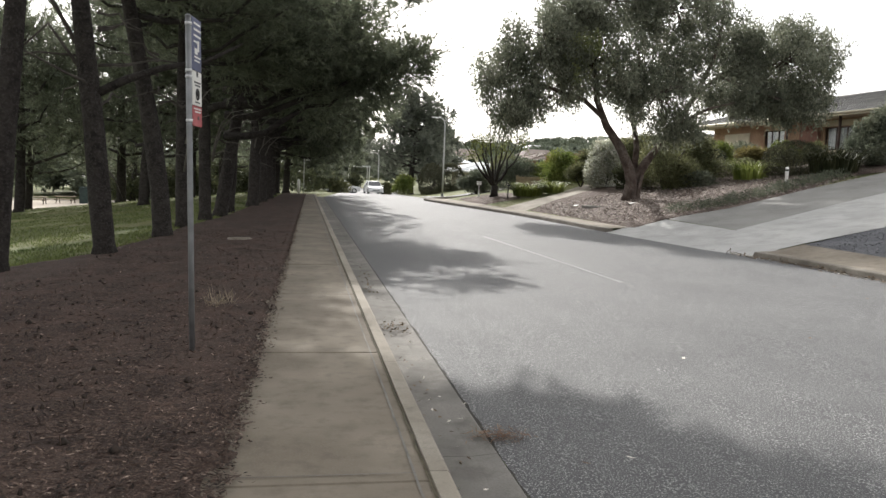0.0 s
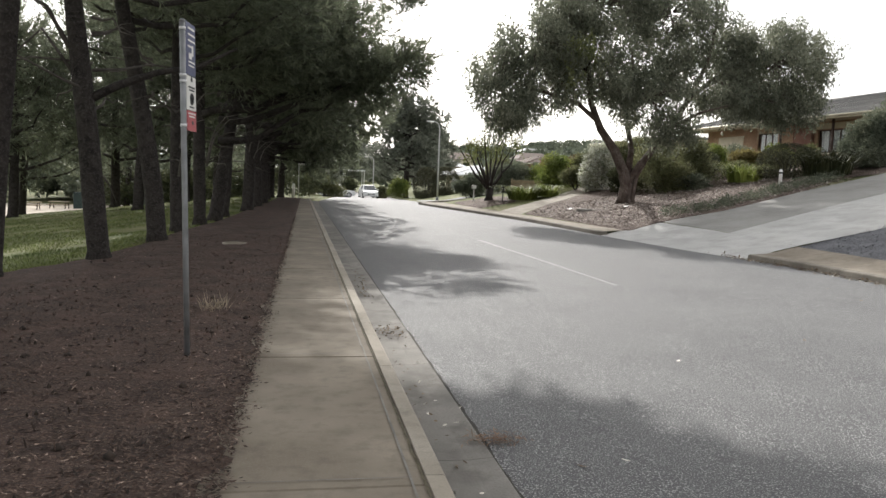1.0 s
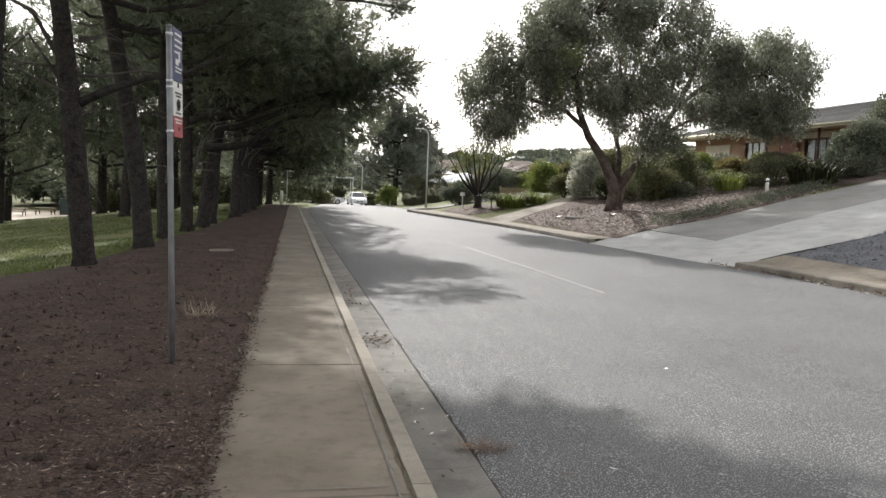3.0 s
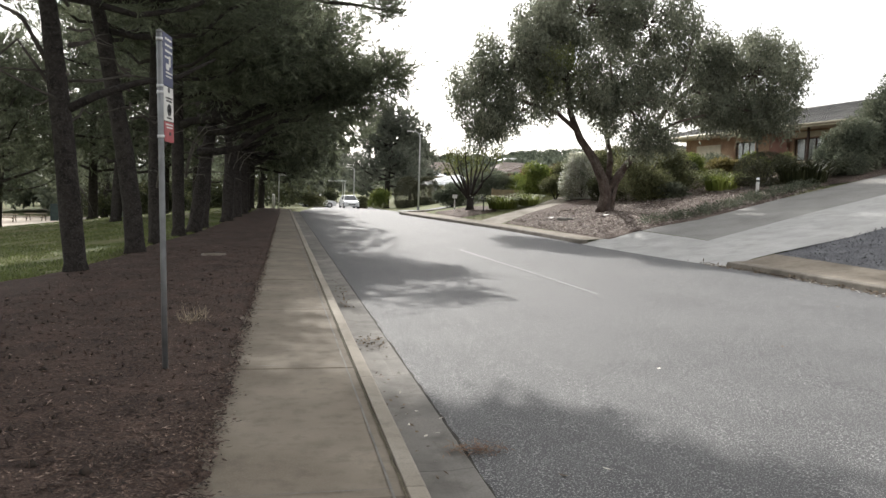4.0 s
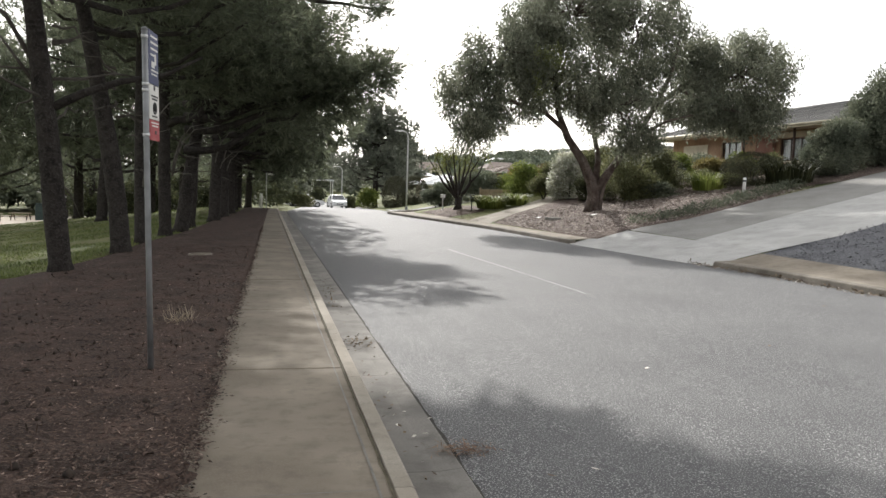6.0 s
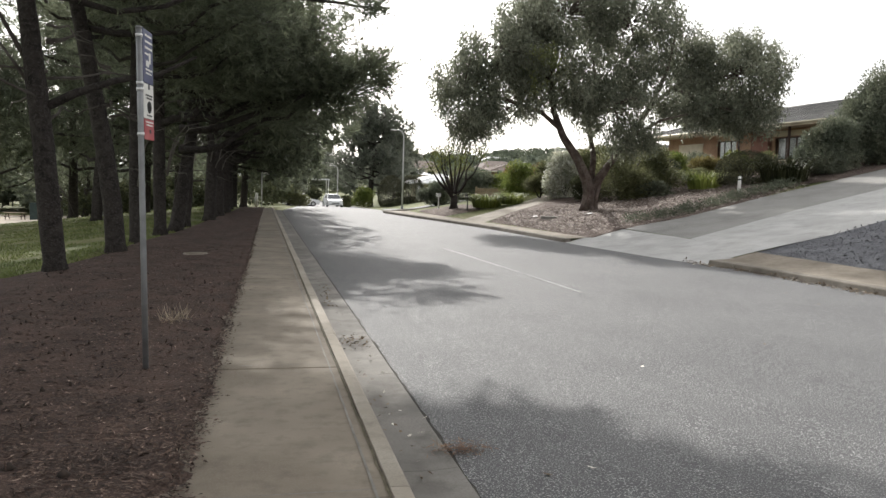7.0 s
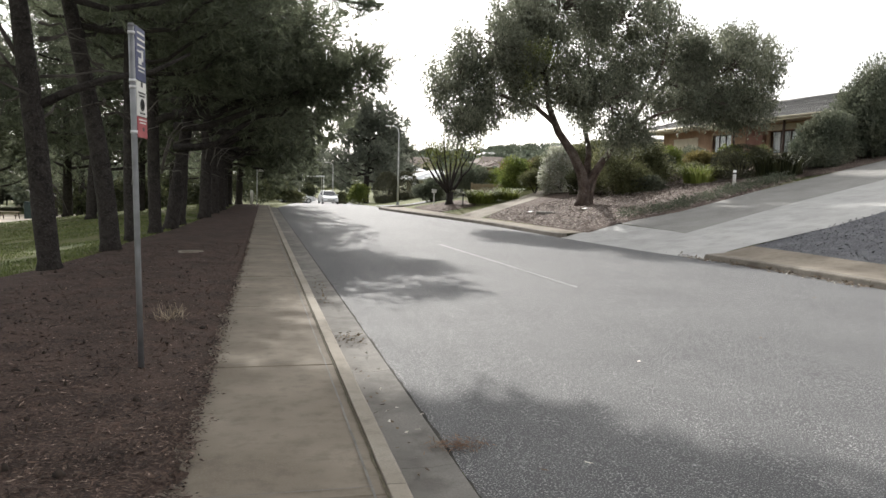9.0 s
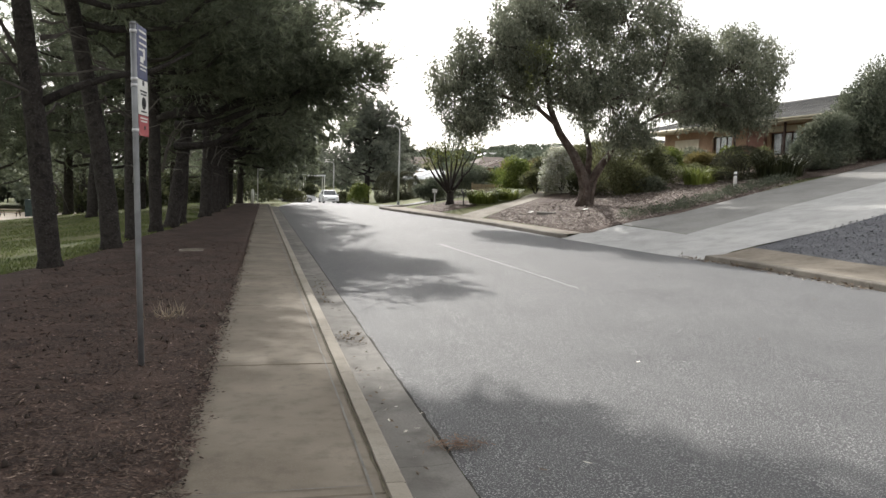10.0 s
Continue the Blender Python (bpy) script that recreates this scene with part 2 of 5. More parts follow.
def part(name, bm, material, parent, label="", smooth=False):
    me = bpy.data.meshes.new(name)
    bm.to_mesh(me)
    bm.free()
    me.materials.append(material)
    if smooth:
        me.polygons.foreach_set("use_smooth", [True] * len(me.polygons))
    ob = new(name, me)
    ob.parent = parent
    if label:
        ob["label"] = label
    return ob


def box(size, at=(0, 0, 0), bevel=0.01, m=None):
    """A bevelled box, its foot's middle at `at`."""
    bm = bmesh.new()
    bmesh.ops.create_cube(bm, size=1)
    for v in bm.verts:
        v.co = Vector((v.co.x * size[0], v.co.y * size[1], (v.co.z + 0.5) * size[2]))
    if bevel:
        bmesh.ops.bevel(bm, geom=bm.edges[:], offset=bevel, segments=2, affect="EDGES")
    bm.transform(Matrix.Translation(at) @ (m or Matrix()))
    return bm


def thing(name, at, label, category, group="", turn=0.0):
    ob = new(name)
    ob.matrix_world = pose(*at, 0, 0, turn)
    return tagged(ob, label, category, group)


def tube_data(points, radii, segs=10, rough=0.0, rng=None, cap=True):
    """Rings swept along points; returns vertices and faces."""
    vs, fs = [], []
    n = len(points)
    for i, (p, r) in enumerate(zip(points, radii)):
        p = Vector(p)
        a = Vector(points[max(0, i - 1)])
        b = Vector(points[min(n - 1, i + 1)])
        d = (b - a).normalized()
        u = d.cross(Vector((0.3, 1, 0.1))).normalized()
        w = d.cross(u)
        for k in range(segs):
            ang = 2 * math.pi * k / segs
            rr = r * (1 + (rng.uniform(-rough, rough) if rng is not None else 0))
            vs.append(p + u * (rr * math.cos(ang)) + w * (rr * math.sin(ang)))
    for i in range(n - 1):
        for k in range(segs):
            k2 = (k + 1) % segs
            fs.append((i * segs + k, i * segs + k2, (i + 1) * segs + k2, (i + 1) * segs + k))
    if cap:
        fs.append(tuple(range(segs))[::-1])
        fs.append(tuple((n - 1) * segs + k for k in range(segs)))
    return vs, fs


def tube(name, points, radii, material, parent=None, segs=10, rough=0.0, rng=None, label="", smooth=True):
    vs, fs = tube_data(points, radii, segs, rough, rng)
    return mesh(name, vs, fs, material, parent, label, smooth)


def joined(name, pieces, material, parent=None, label="", smooth=True):
    vs, fs = [], []
    for v, f in pieces:
        o = len(vs)
        vs += v
        fs += [tuple(i + o for i in q) for q in f]
    return mesh(name, vs, fs, material, parent, label, smooth)


def resample(line, n):
    p = np.array(line, float)
    s = np.concatenate([[0], np.cumsum(np.linalg.norm(np.diff(p, axis=0), axis=1))])
    q = np.linspace(0, s[-1], n)
    return np.stack([np.interp(q, s, p[:, i]) for i in range(p.shape[1])], 1)


def strip(name, a, b, n, m, lift, material, parent=None, label="", bumpy=0.0, ragged=0.0, zfun=None, kind="structure", skirt=0.0):
    """A sheet on the ground between two lines a and b."""
    pa, pb = resample(a, n), resample(b, n)
    vs, fs = [], []
    for i in range(n):
        for j in range(m):
            k = j / (m - 1)
            x, y = pa[i] * (1 - k) + pb[i] * k
            if ragged and j in (0, m - 1):
                x += ragged * (noise.noise((x * 3, y * 5, 3)) + 0.6 * noise.noise((x * 9, y * 17, 7)))
            z = (zfun or ground_z)(x, y) + lift
            if bumpy:
                z += bumpy * (noise.noise((x * 2.2, y * 2.2, 1)) + 0.6 * noise.noise((x * 9, y * 9, 5)))
            if skirt and (j in (0, m - 1) or i in (0, n - 1)):
                z -= skirt
            vs.append((x, y, z))
    for i in range(n - 1):
        for j in range(m - 1):
            fs.append((i * m + j, i * m + j + 1, (i + 1) * m + j + 1, (i + 1) * m + j))
    ob = mesh(name, vs, fs, material, parent, label, True)
    for v in ob.data.polygons[:1]:
        if v.normal.z < 0:
            ob.data.flip_normals()
    if not parent:
        tagged(ob, label, "", "", kind)
    return ob


def blades(name, pos, way, length, width, material, parent=None, rng=None, droop=0.0, lying=False):
    """Many small four-cornered leaves, from pos along way, in one mesh."""
    pos, way = np.asarray(pos), np.asarray(way)
    n = len(pos)
    way = way / np.maximum(1e-6, np.linalg.norm(way, axis=1, keepdims=True))
    side = np.cross(way, np.array([0, 0, 1]) + rng.normal(size=(n, 3)) * (0.3 if lying else 20))
    side /= np.maximum(1e-6, np.linalg.norm(side, axis=1, keepdims=True))
    ln = (length * rng.uniform(0.6, 1.3, (n, 1)))
    wd = (width * rng.uniform(0.7, 1.3, (n, 1))) * 0.5
    mid = pos + way * ln * 0.5
    tip = pos + way * ln
    tip[:, 2] -= droop * ln[:, 0]
    v = np.stack([pos, mid + side * wd, tip, mid - side * wd], 1).reshape(-1, 3)
    me = bpy.data.meshes.new(name)
    me.vertices.add(4 * n)
    me.vertices.foreach_set("co", v.astype(np.float32).ravel())
    me.loops.add(4 * n)
    me.loops.foreach_set("vertex_index", np.arange(4 * n, dtype=np.int32))
    me.polygons.add(n)
    me.polygons.foreach_set("loop_start", np.arange(0, 4 * n, 4, dtype=np.int32))
    me.materials.append(material)
    me.update(calc_edges=True)
    ob = new(name, me)
    if parent:
        ob.parent = parent
    return ob


def ball(rng, n):
    d = rng.normal(size=(n, 3))
    return d / np.linalg.norm(d, axis=1, keepdims=True)


def clump_leaves(clumps, per, style, rng):
    """Places and ways of leaves in clumps (x, y, z, rx, ry, rz); style: pine, gum or bush."""
    ps, ws = [], []
    for c in clumps:
        c = np.asarray(c, float)
        k = max(4, int(per * (c[3] * c[4] * c[5]) ** (2 / 3)))
        if style == "pine":
            shoots = max(3, k // 22)
            d = ball(rng, shoots)
            way = d * 0.9 + np.array([0.2, 0, 0.45]) + rng.normal(size=(shoots, 3)) * 0.25
            way /= np.linalg.norm(way, axis=1, keepdims=True)
            p0 = c[:3] + d * c[3:] * rng.uniform(0.05, 0.8, (shoots, 1)) ** 0.6
            ln = c[3] * rng.uniform(0.45, 0.95, (shoots, 1))
            along = np.repeat(way * ln, 22, 0) * rng.uniform(0, 1, (shoots * 22, 1))
            p = np.repeat(p0, 22, 0) + along
            w = np.repeat(way, 22, 0) * 0.8 + rng.normal(size=(shoots * 22, 3)) * 0.5
        elif style == "gum":
            sub = max(3, k // 18)
            d = ball(rng, sub)
            q = c[:3] + d * c[3:] * rng.uniform(0.1, 1, (sub, 1)) ** 0.5
            p = np.repeat(q, 18, 0) + rng.normal(size=(sub * 18, 3)) * np.array([0.11, 0.11, 0.17])
            w = rng.normal(size=(sub * 18, 3)) * 0.6 + np.array([0, 0, -0.75])
        elif style == "dome":
            d = ball(rng, k)
            lump = np.array([1 + 0.07 * noise.noise((v[0] * 3 + c[0], v[1] * 3, v[2] * 3)) for v in d])[:, None]
            p = c[:3] + d * c[3:] * rng.uniform(0.85, 1.01, (k, 1)) * lump
            w = d * 0.5 + rng.normal(size=(k, 3)) * 0.7
        else:
            d = ball(rng, k)
            r = rng.uniform(0.2, 1.1, (k, 1)) ** 0.5
            lump = np.array([1 + 0.3 * noise.noise((v[0] * 2.6 + c[0], v[1] * 2.6 + c[1], v[2] * 2.6)) for v in d])[:, None]
            p = c[:3] + d * c[3:] * r * lump
            w = d * 0.8 + rng.normal(size=(k, 3)) * 0.6 + np.array([0, 0, 0.25])
        ps.append(p)
        ws.append(w)
    return np.concatenate(ps), np.concatenate(ws)


def limb(start, end, sag, n, rng, wob=0.08):
    a, b = Vector(start), Vector(end)
    pts = []
    for i in range(n):
        k = i / (n - 1)
        p = a.lerp(b, k)
        p.z += sag * math.sin(math.pi * k)
        if 0 < i < n - 1:
            p += Vector(rng.normal(size=3) * wob)
        pts.append(p)
    return pts


# ---- ground, road, paths ----
def build_ground():
    ys = list(np.arange(-30, 60, 1.5)) + list(np.arange(60, 150, 5)) + list(np.arange(150, 420, 12)) + [600, 1000, 2500]
    off_l = [-2500, -900, -400, -250, -160, -110, -80, -60, -45, -35, -28, -23.2, -18, -14, -11, -8.5, -6.5, -5, -4, -3.2, -2, -1, -0.2, 0.5]
    off_r = [0.15, 0.7, 1.3, 1.6, 2.5, 4, 6, 8, 11, 14, 17, 20, 21.3, 25, 32, 42, 60, 85, 120, 170, 260, 420, 900, 2500]
    vs, fs = [], []
    for y in ys:
        left = 0.0 if y < 46 else min(6, 0.07 * (y - 46))
        row = [x + (left if x > -1 else 0) for x in off_l] + [0.62 + left, 1.25 + left, kerb_x(y) - 0.15, kerb_x(y) + 0.05] + [kerb_x(y) + x for x in off_r]
        for j, x in enumerate(row):
            z = ground_z(x, y) - 0.025
            if len(off_l) <= j < len(off_l) + 4:
                z = road_z(y) - 0.4 if y < 46 else ground_z(x, y) - 0.25
            if 16.4 < y < 24.2 and -0.2 < x - kerb_x(y) < 1.4:
                z -= 0.15
            vs.append((x, y, z))
    n = len(off_l) + 4 + len(off_r)
    for i in range(len(ys) - 1):
        for j in range(n - 1):
            fs.append((i * n + j, i * n + j + 1, (i + 1) * n + j + 1, (i + 1) * n + j))
    ob = mesh("ground", vs, fs, GRASS, None, "", True)
    tagged(ob, "uneven green lawn and grassy land reaching the hills", "ground", kind="structure")


build_ground()


def road_surface(x, y):
    mid, half = (1.22 + kerb_x(y)) / 2, (kerb_x(y) - 1.22) / 2
    k = (x - mid) / half
    return road_z(y) - 0.125 + 0.07 * (1 - min(1, k * k))


edge_l = [(1.22, y) for y in range(-28, 46, 2)] + [(1.6, 52), (2.6, 66), (4.2, 90), (5.5, 130)]
edge_r = [(kerb_x(y) - 0.07, y) for y in range(-28, 46, 2)] + [(8.2, 52), (10.2, 66), (12.4, 90), (14, 130)]
strip("road", edge_l, edge_r, 150, 15, 0.0, ASPHALT, None, "worn grey asphalt street with fine pale stone chips", zfun=road_surface)
strip("side_street", [(7.6, 47.5), (12, 50.5), (30, 53), (70, 58)], [(9.0, 60), (13, 60), (30, 61), (70, 66)], 30, 6, 0.03, ASPHALT, None, "grey asphalt side street joining at the corner")
strip("centre_line", [(4.72, 20.1), (4.93, 15.9), (5.1, 11.8)], [(4.80, 20.1), (5.0, 15.9), (5.15, 11.8)], 24, 2, 0.006, WPAINT, None, "faded white painted centre line on asphalt", zfun=road_surface)

# footpath slabs beside the road
path_left = ((-8, -0.42), (3.9, -0.40), (12.5, -0.33), (41, 0.10), (60, 0.7))
footpath = thing("footpath", (0, 0, 0), "grey-brown concrete footpath of long slabs", "pavement")
footpath["kind"] = "structure"
joints = [-5.0, -2.0, 0.95, 3.82, 6.74, 9.95, 13.0, 16.1, 19.2, 22.3, 25.4, 28.5, 31.6, 34.7, 37.8, 40.9, 44.0, 47.0]


def slab(y0, y1, x0a, x0b, x1a, x1b, z0, z1, material, parent, name="slab", thick=0.12, gap=0.014, chamfer=0.008):
    """One paving slab with eased upper edges."""
    a, b = y0 + gap / 2, y1 - gap / 2
    c = chamfer
    top = [(x0a + c, a + c, z0), (x1a - c, a + c, z0), (x1b - c, b - c, z1), (x0b + c, b - c, z1)]
    rim = [(x0a, a, z0 - c), (x1a, a, z0 - c), (x1b, b, z1 - c), (x0b, b, z1 - c)]
    low = [(x, y, z - thick) for x, y, z in rim]
    vs = top + rim + low
    fs = [(0, 1, 2, 3)]
    for k in range(4):
        k2 = (k + 1) % 4
        fs.append((k + 4, k2 + 4, k2, k))
        fs.append((k + 8, k2 + 8, k2 + 4, k + 4))
    return mesh(name, vs, fs, material, parent)


def pl(y):
    return float(np.interp(y, [a for a, b in path_left], [b for a, b in path_left]))


for a, b in zip(joints, joints[1:]):
    sh = 0.004 * random.uniform(-1, 1)
    slab(a, b, pl(a) - 0.12, pl(b) - 0.12, 0.667, 0.667, road_z(a) + sh, road_z(b) + sh, CONCRETE, footpath)
strip("path_bed", [(-0.6, -8), (-0.6, 48)], [(0.72, -8), (0.72, 48)], 30, 3, -0.035, JOINT, footpath, "dark dirt in the joints", zfun=lambda x, y: road_z(y))
# tooled margin along the kerb side of the slabs
strip("margin_line", [(0.588, -5), (0.588, 46)], [(0.602, -5), (0.602, 46)], 300, 2, 0.0045, GUTTER, footpath, "worn groove along the slabs", zfun=lambda x, y: road_z(y), ragged=0.006)
strip("moss_edge", [(0.652, -5), (0.652, 46)], [(0.668, -5), (0.668, 46)], 500, 2, 0.005, MOSS, footpath, "mossy dirt along the kerb joint", zfun=lambda x, y: road_z(y), ragged=0.012)
for y in joints[1:9]:
    for side in (0.1,):
        strip("margin_line", [(-0.36, y + side), (0.6, y + side)], [(-0.36, y + side + 0.008), (0.6, y + side + 0.008)], 30, 2, 0.0055, GUTTER, footpath, zfun=lambda x, y: road_z(y), ragged=0.0)

# kerb and gutter
kerb = thing("kerb", (0, 0, 0), "pale concrete kerb beside the footpath", "kerb")
kerb["kind"] = "structure"
gutter = thing("gutter", (0, 0, 0), "stained concrete gutter along the road", "gutter")
gutter["kind"] = "structure"


def extrude_profile(prof, y0, y1, material, parent, name, dx0=0.0, dx1=0.0, z0=None, z1=None):
    n = len(prof)
    za, zb = road_z(y0) if z0 is None else z0, road_z(y1) if z1 is None else z1
    vs = [(x + dx0, y0, z + za) for x, z in prof] + [(x + dx1, y1, z + zb) for x, z in prof]
    fs = [(k, (k + 1) % n, (k + 1) % n + n, k + n) for k in range(n)] + [tuple(range(n))[::-1], tuple(range(n, 2 * n))]
    return mesh(name, vs, fs, material, parent)


kerb_prof = [(0.677, -0.3), (0.677, -0.006), (0.683, 0.002), (0.775, 0.0), (0.79, -0.006), (0.797, -0.018), (0.825, -0.118), (0.825, -0.3)]
gut_prof = [(0.828, -0.3), (0.828, -0.113), (0.85, -0.128), (1.05, -0.131), (1.2, -0.117), (1.213, -0.121), (1.213, -0.3)]
y = -7.2
k = 0
while y < 46:
    step = 2.45 if k % 3 else 1.9
    extrude_profile(kerb_prof, y + 0.003, y + step - 0.003, KERB, kerb, "kerb_stone", random.uniform(-0.004, 0.004), random.uniform(-0.004, 0.004))
    extrude_profile(gut_prof, y + 0.55, y + step + 0.545, GUTTER, gutter, "gutter_slab")
    y += step
    k += 1
strip("gutter_edge", [(1.2, -8), (1.2, 46)], [(1.228, -8), (1.228, 46)], 400, 2, -0.1195, JOINT, gutter, "dark ragged seam between gutter and asphalt", zfun=lambda x, y: road_z(y), ragged=0.022)

# far kerb, broken by the driveway
kerb_far = thing("kerb_far", (0, 0, 0), "weathered concrete kerb along the gardens", "kerb")
kerb_far["kind"] = "structure"
far_prof = [(-0.06, -0.4), (-0.06, -0.14), (-0.02, -0.02), (0.0, 0.0), (0.15, 0.01), (0.16, -0.4)]
stations = [-16, -12, -8, -4, 0, 3, 6, 9, 12, 14.5, 17.0]
for a, b in zip(stations, stations[1:]):
    extrude_profile(far_prof, a, b - 0.01, KERBOLD, kerb_far, "kerb_stone", kerb_x(a), kerb_x(b))
stations = [23.75, 25.4, 27, 29.5, 32, 34.5, 37, 39.5, 42, 44.6]
for a, b in zip(stations, stations[1:]):
    extrude_profile(far_prof, a, b - 0.01, KERBOLD, kerb_far, "kerb_stone", kerb_x(a), kerb_x(b))
tube("kerb_corner", [(7.05, 44.6, -0.1), (7.2, 45.8, -0.1), (7.9, 47.2, -0.1), (9.4, 48.6, -0.05), (12, 49.6, 0.2), (16, 50.2, 1.0)], [0.12] * 6, KERBOLD, kerb_far, 8)

# far footpath, in two stretches
strip("far_footpath", [(kerb_x(y) + 0.15, y) for y in range(-14, 15, 2)] + [(kerb_x(17) + 0.15, 17.0)], [(bank_x(y) + 2.1, y) for y in range(-14, 15, 2)] + [(12.2, 17.3)], 40, 5, 0.012, CONCRETE, None, "tan concrete footpath behind the kerb")
strip("far_footpath_north", [(kerb_x(y) + 0.15, y) for y in np.arange(23.8, 46, 2)], [(bank_x(y) + 1.35, y) for y in np.arange(24.4, 47.5, 2)], 40, 4, 0.012, CONCRETE, None, "grey concrete footpath behind the kerb")

# driveway
strip("driveway_apron", [(kerb_x(y) - 0.1, y) for y in (17.02, 18.5, 20.0, 22.0, 23.72)], [(12.25, 17.35), (12.36, 19.5), (12.36, 21.5), (12.2, 25.0)], 24, 10, 0.02, DRIVE, None, "pale concrete driveway crossing sloping to the road", zfun=lambda x, y: ground_z(x, y) - 0.142 * max(0, min(1, (kerb_x(y) + 0.8 - x) / 0.85)))
strip("driveway", [(12.25, 17.35), (14.75, 17.63), (17.04, 18.26), (22, 19.6), (30, 22)], [(12.36, 20.7), (17.2, 22.46), (21.23, 23.6), (26, 25.0), (34, 27.5)], 40, 6, 0.024, DRIVE, None, "pale concrete driveway climbing past the gardens")
strip("driveway_side", [(12.4, 20.72), (17.2, 22.47), (21.23, 23.61), (26, 25.01), (34, 27.51)], [(12.3, 25.0), (14.67, 25.05), (19.1, 26.7), (23.3, 27.87), (34, 31)], 40, 6, 0.018, DRIVEDARK, None, "dark grey weathered driveway strip climbing the slope")
strip("gravel_bed", [(12.15, 17.3), (bank_x(14.9) + 2.03, 14.9), (bank_x(12) + 2.03, 12), (bank_x(8) + 2.03, 8), (bank_x(0) + 2.03, 0)], [(30, 21.9), (30, 17), (30, 13), (30, 8), (30, 0)], 40, 30, 0.03, GRAVEL, None, "bed of dark blue-grey gravel", bumpy=0.02, skirt=0.03)

# mulch verge under the pines
mul_a = [(-10, -6), (-8.5, 6), (-6.2, 11), (-4.6, 13.0), (-3.5, 14.1), (-3.0, 17.3), (-2.9, 20), (-2.35, 24), (-1.9, 31), (-1.3, 40), (-0.9, 48)]
mul_b = [(-0.46, -6), (-0.395, 3.9), (-0.35, 5.6), (-0.30, 10), (-0.25, 12.5), (-0.19, 17), (-0.1, 24), (0.02, 31), (0.15, 40), (0.3, 48)]
strip("mulch_verge", mul_a, mul_b, 620, 36, 0.03, MULCH, None, "dark brown bark and pine needle mulch verge", bumpy=0.02, ragged=0.04, skirt=0.045)
strip("picnic_ground", [(-20, 60), (-19, 75), (-18, 110)], [(-60, 55), (-60, 75), (-60, 110)], 20, 14, 0.0, DRY, None, "bare pale sandy picnic ground")

# garden bed round the gum tree
strip("garden_bed", [(10.75, 23.95), (bank_x(28) + 1.36, 28), (bank_x(31) + 1.36, 31), (bank_x(34) + 1.4, 33.6)], [(12.4, 25.06), (14.67, 25.1), (19.0, 26.8), (22, 28.5), (24, 36)], 50, 40, 0.03, BED, None, "sloping garden bed of brown mulch and pale wood chips", bumpy=0.035, ragged=0.05, skirt=0.09)
strip("garden_path", [(9.8, 33.6), (11.5, 35.6), (13.6, 37.4), (16.5, 40.5)], [(9.2, 36.0), (11.4, 37.8), (13.2, 39.2), (15.8, 42)], 20, 5, 0.03, KERB, None, "pale concrete garden path climbing the slope", skirt=0.05)

strip("upper_bed", [(9.95, 33.4), (11.6, 35.5), (13.7, 37.3), (16.6, 40.4), (19, 42.5)], [(10.1, 32.9), (14, 33.6), (18, 34.5), (24, 35.5), (26.5, 36)], 30, 20, 0.02, BED, None, "sloping bed of brown mulch behind the gum tree", bumpy=0.02)
strip("driveway_bed", [(21.6, 28.4), (23.3, 27.95), (27, 29.05), (34, 31.05)], [(23.5, 35), (25.5, 33), (28, 33), (34, 34)], 30, 14, 0.02, BED, None, "bed of brown mulch between driveway and house", bumpy=0.02)
strip("house_bed", [(20.5, 34.2), (21, 38), (21, 42), (21, 50)], [(28.2, 33.2), (28.2, 38), (28.2, 42), (28.2, 50)], 24, 14, 0.012, BED, None, "bed of brown mulch before the brick house", bumpy=0.02, skirt=0.03)
strip("tree_bed", [(9.1, 39.0), (8.85, 42.2), (8.75, 44.2)], [(11.2, 39.2), (12.0, 42.0), (11.3, 44.2)], 24, 14, 0.018, BED, None, "small ragged bed of brown mulch round the small tree", bumpy=0.02, ragged=0.06, skirt=0.06)


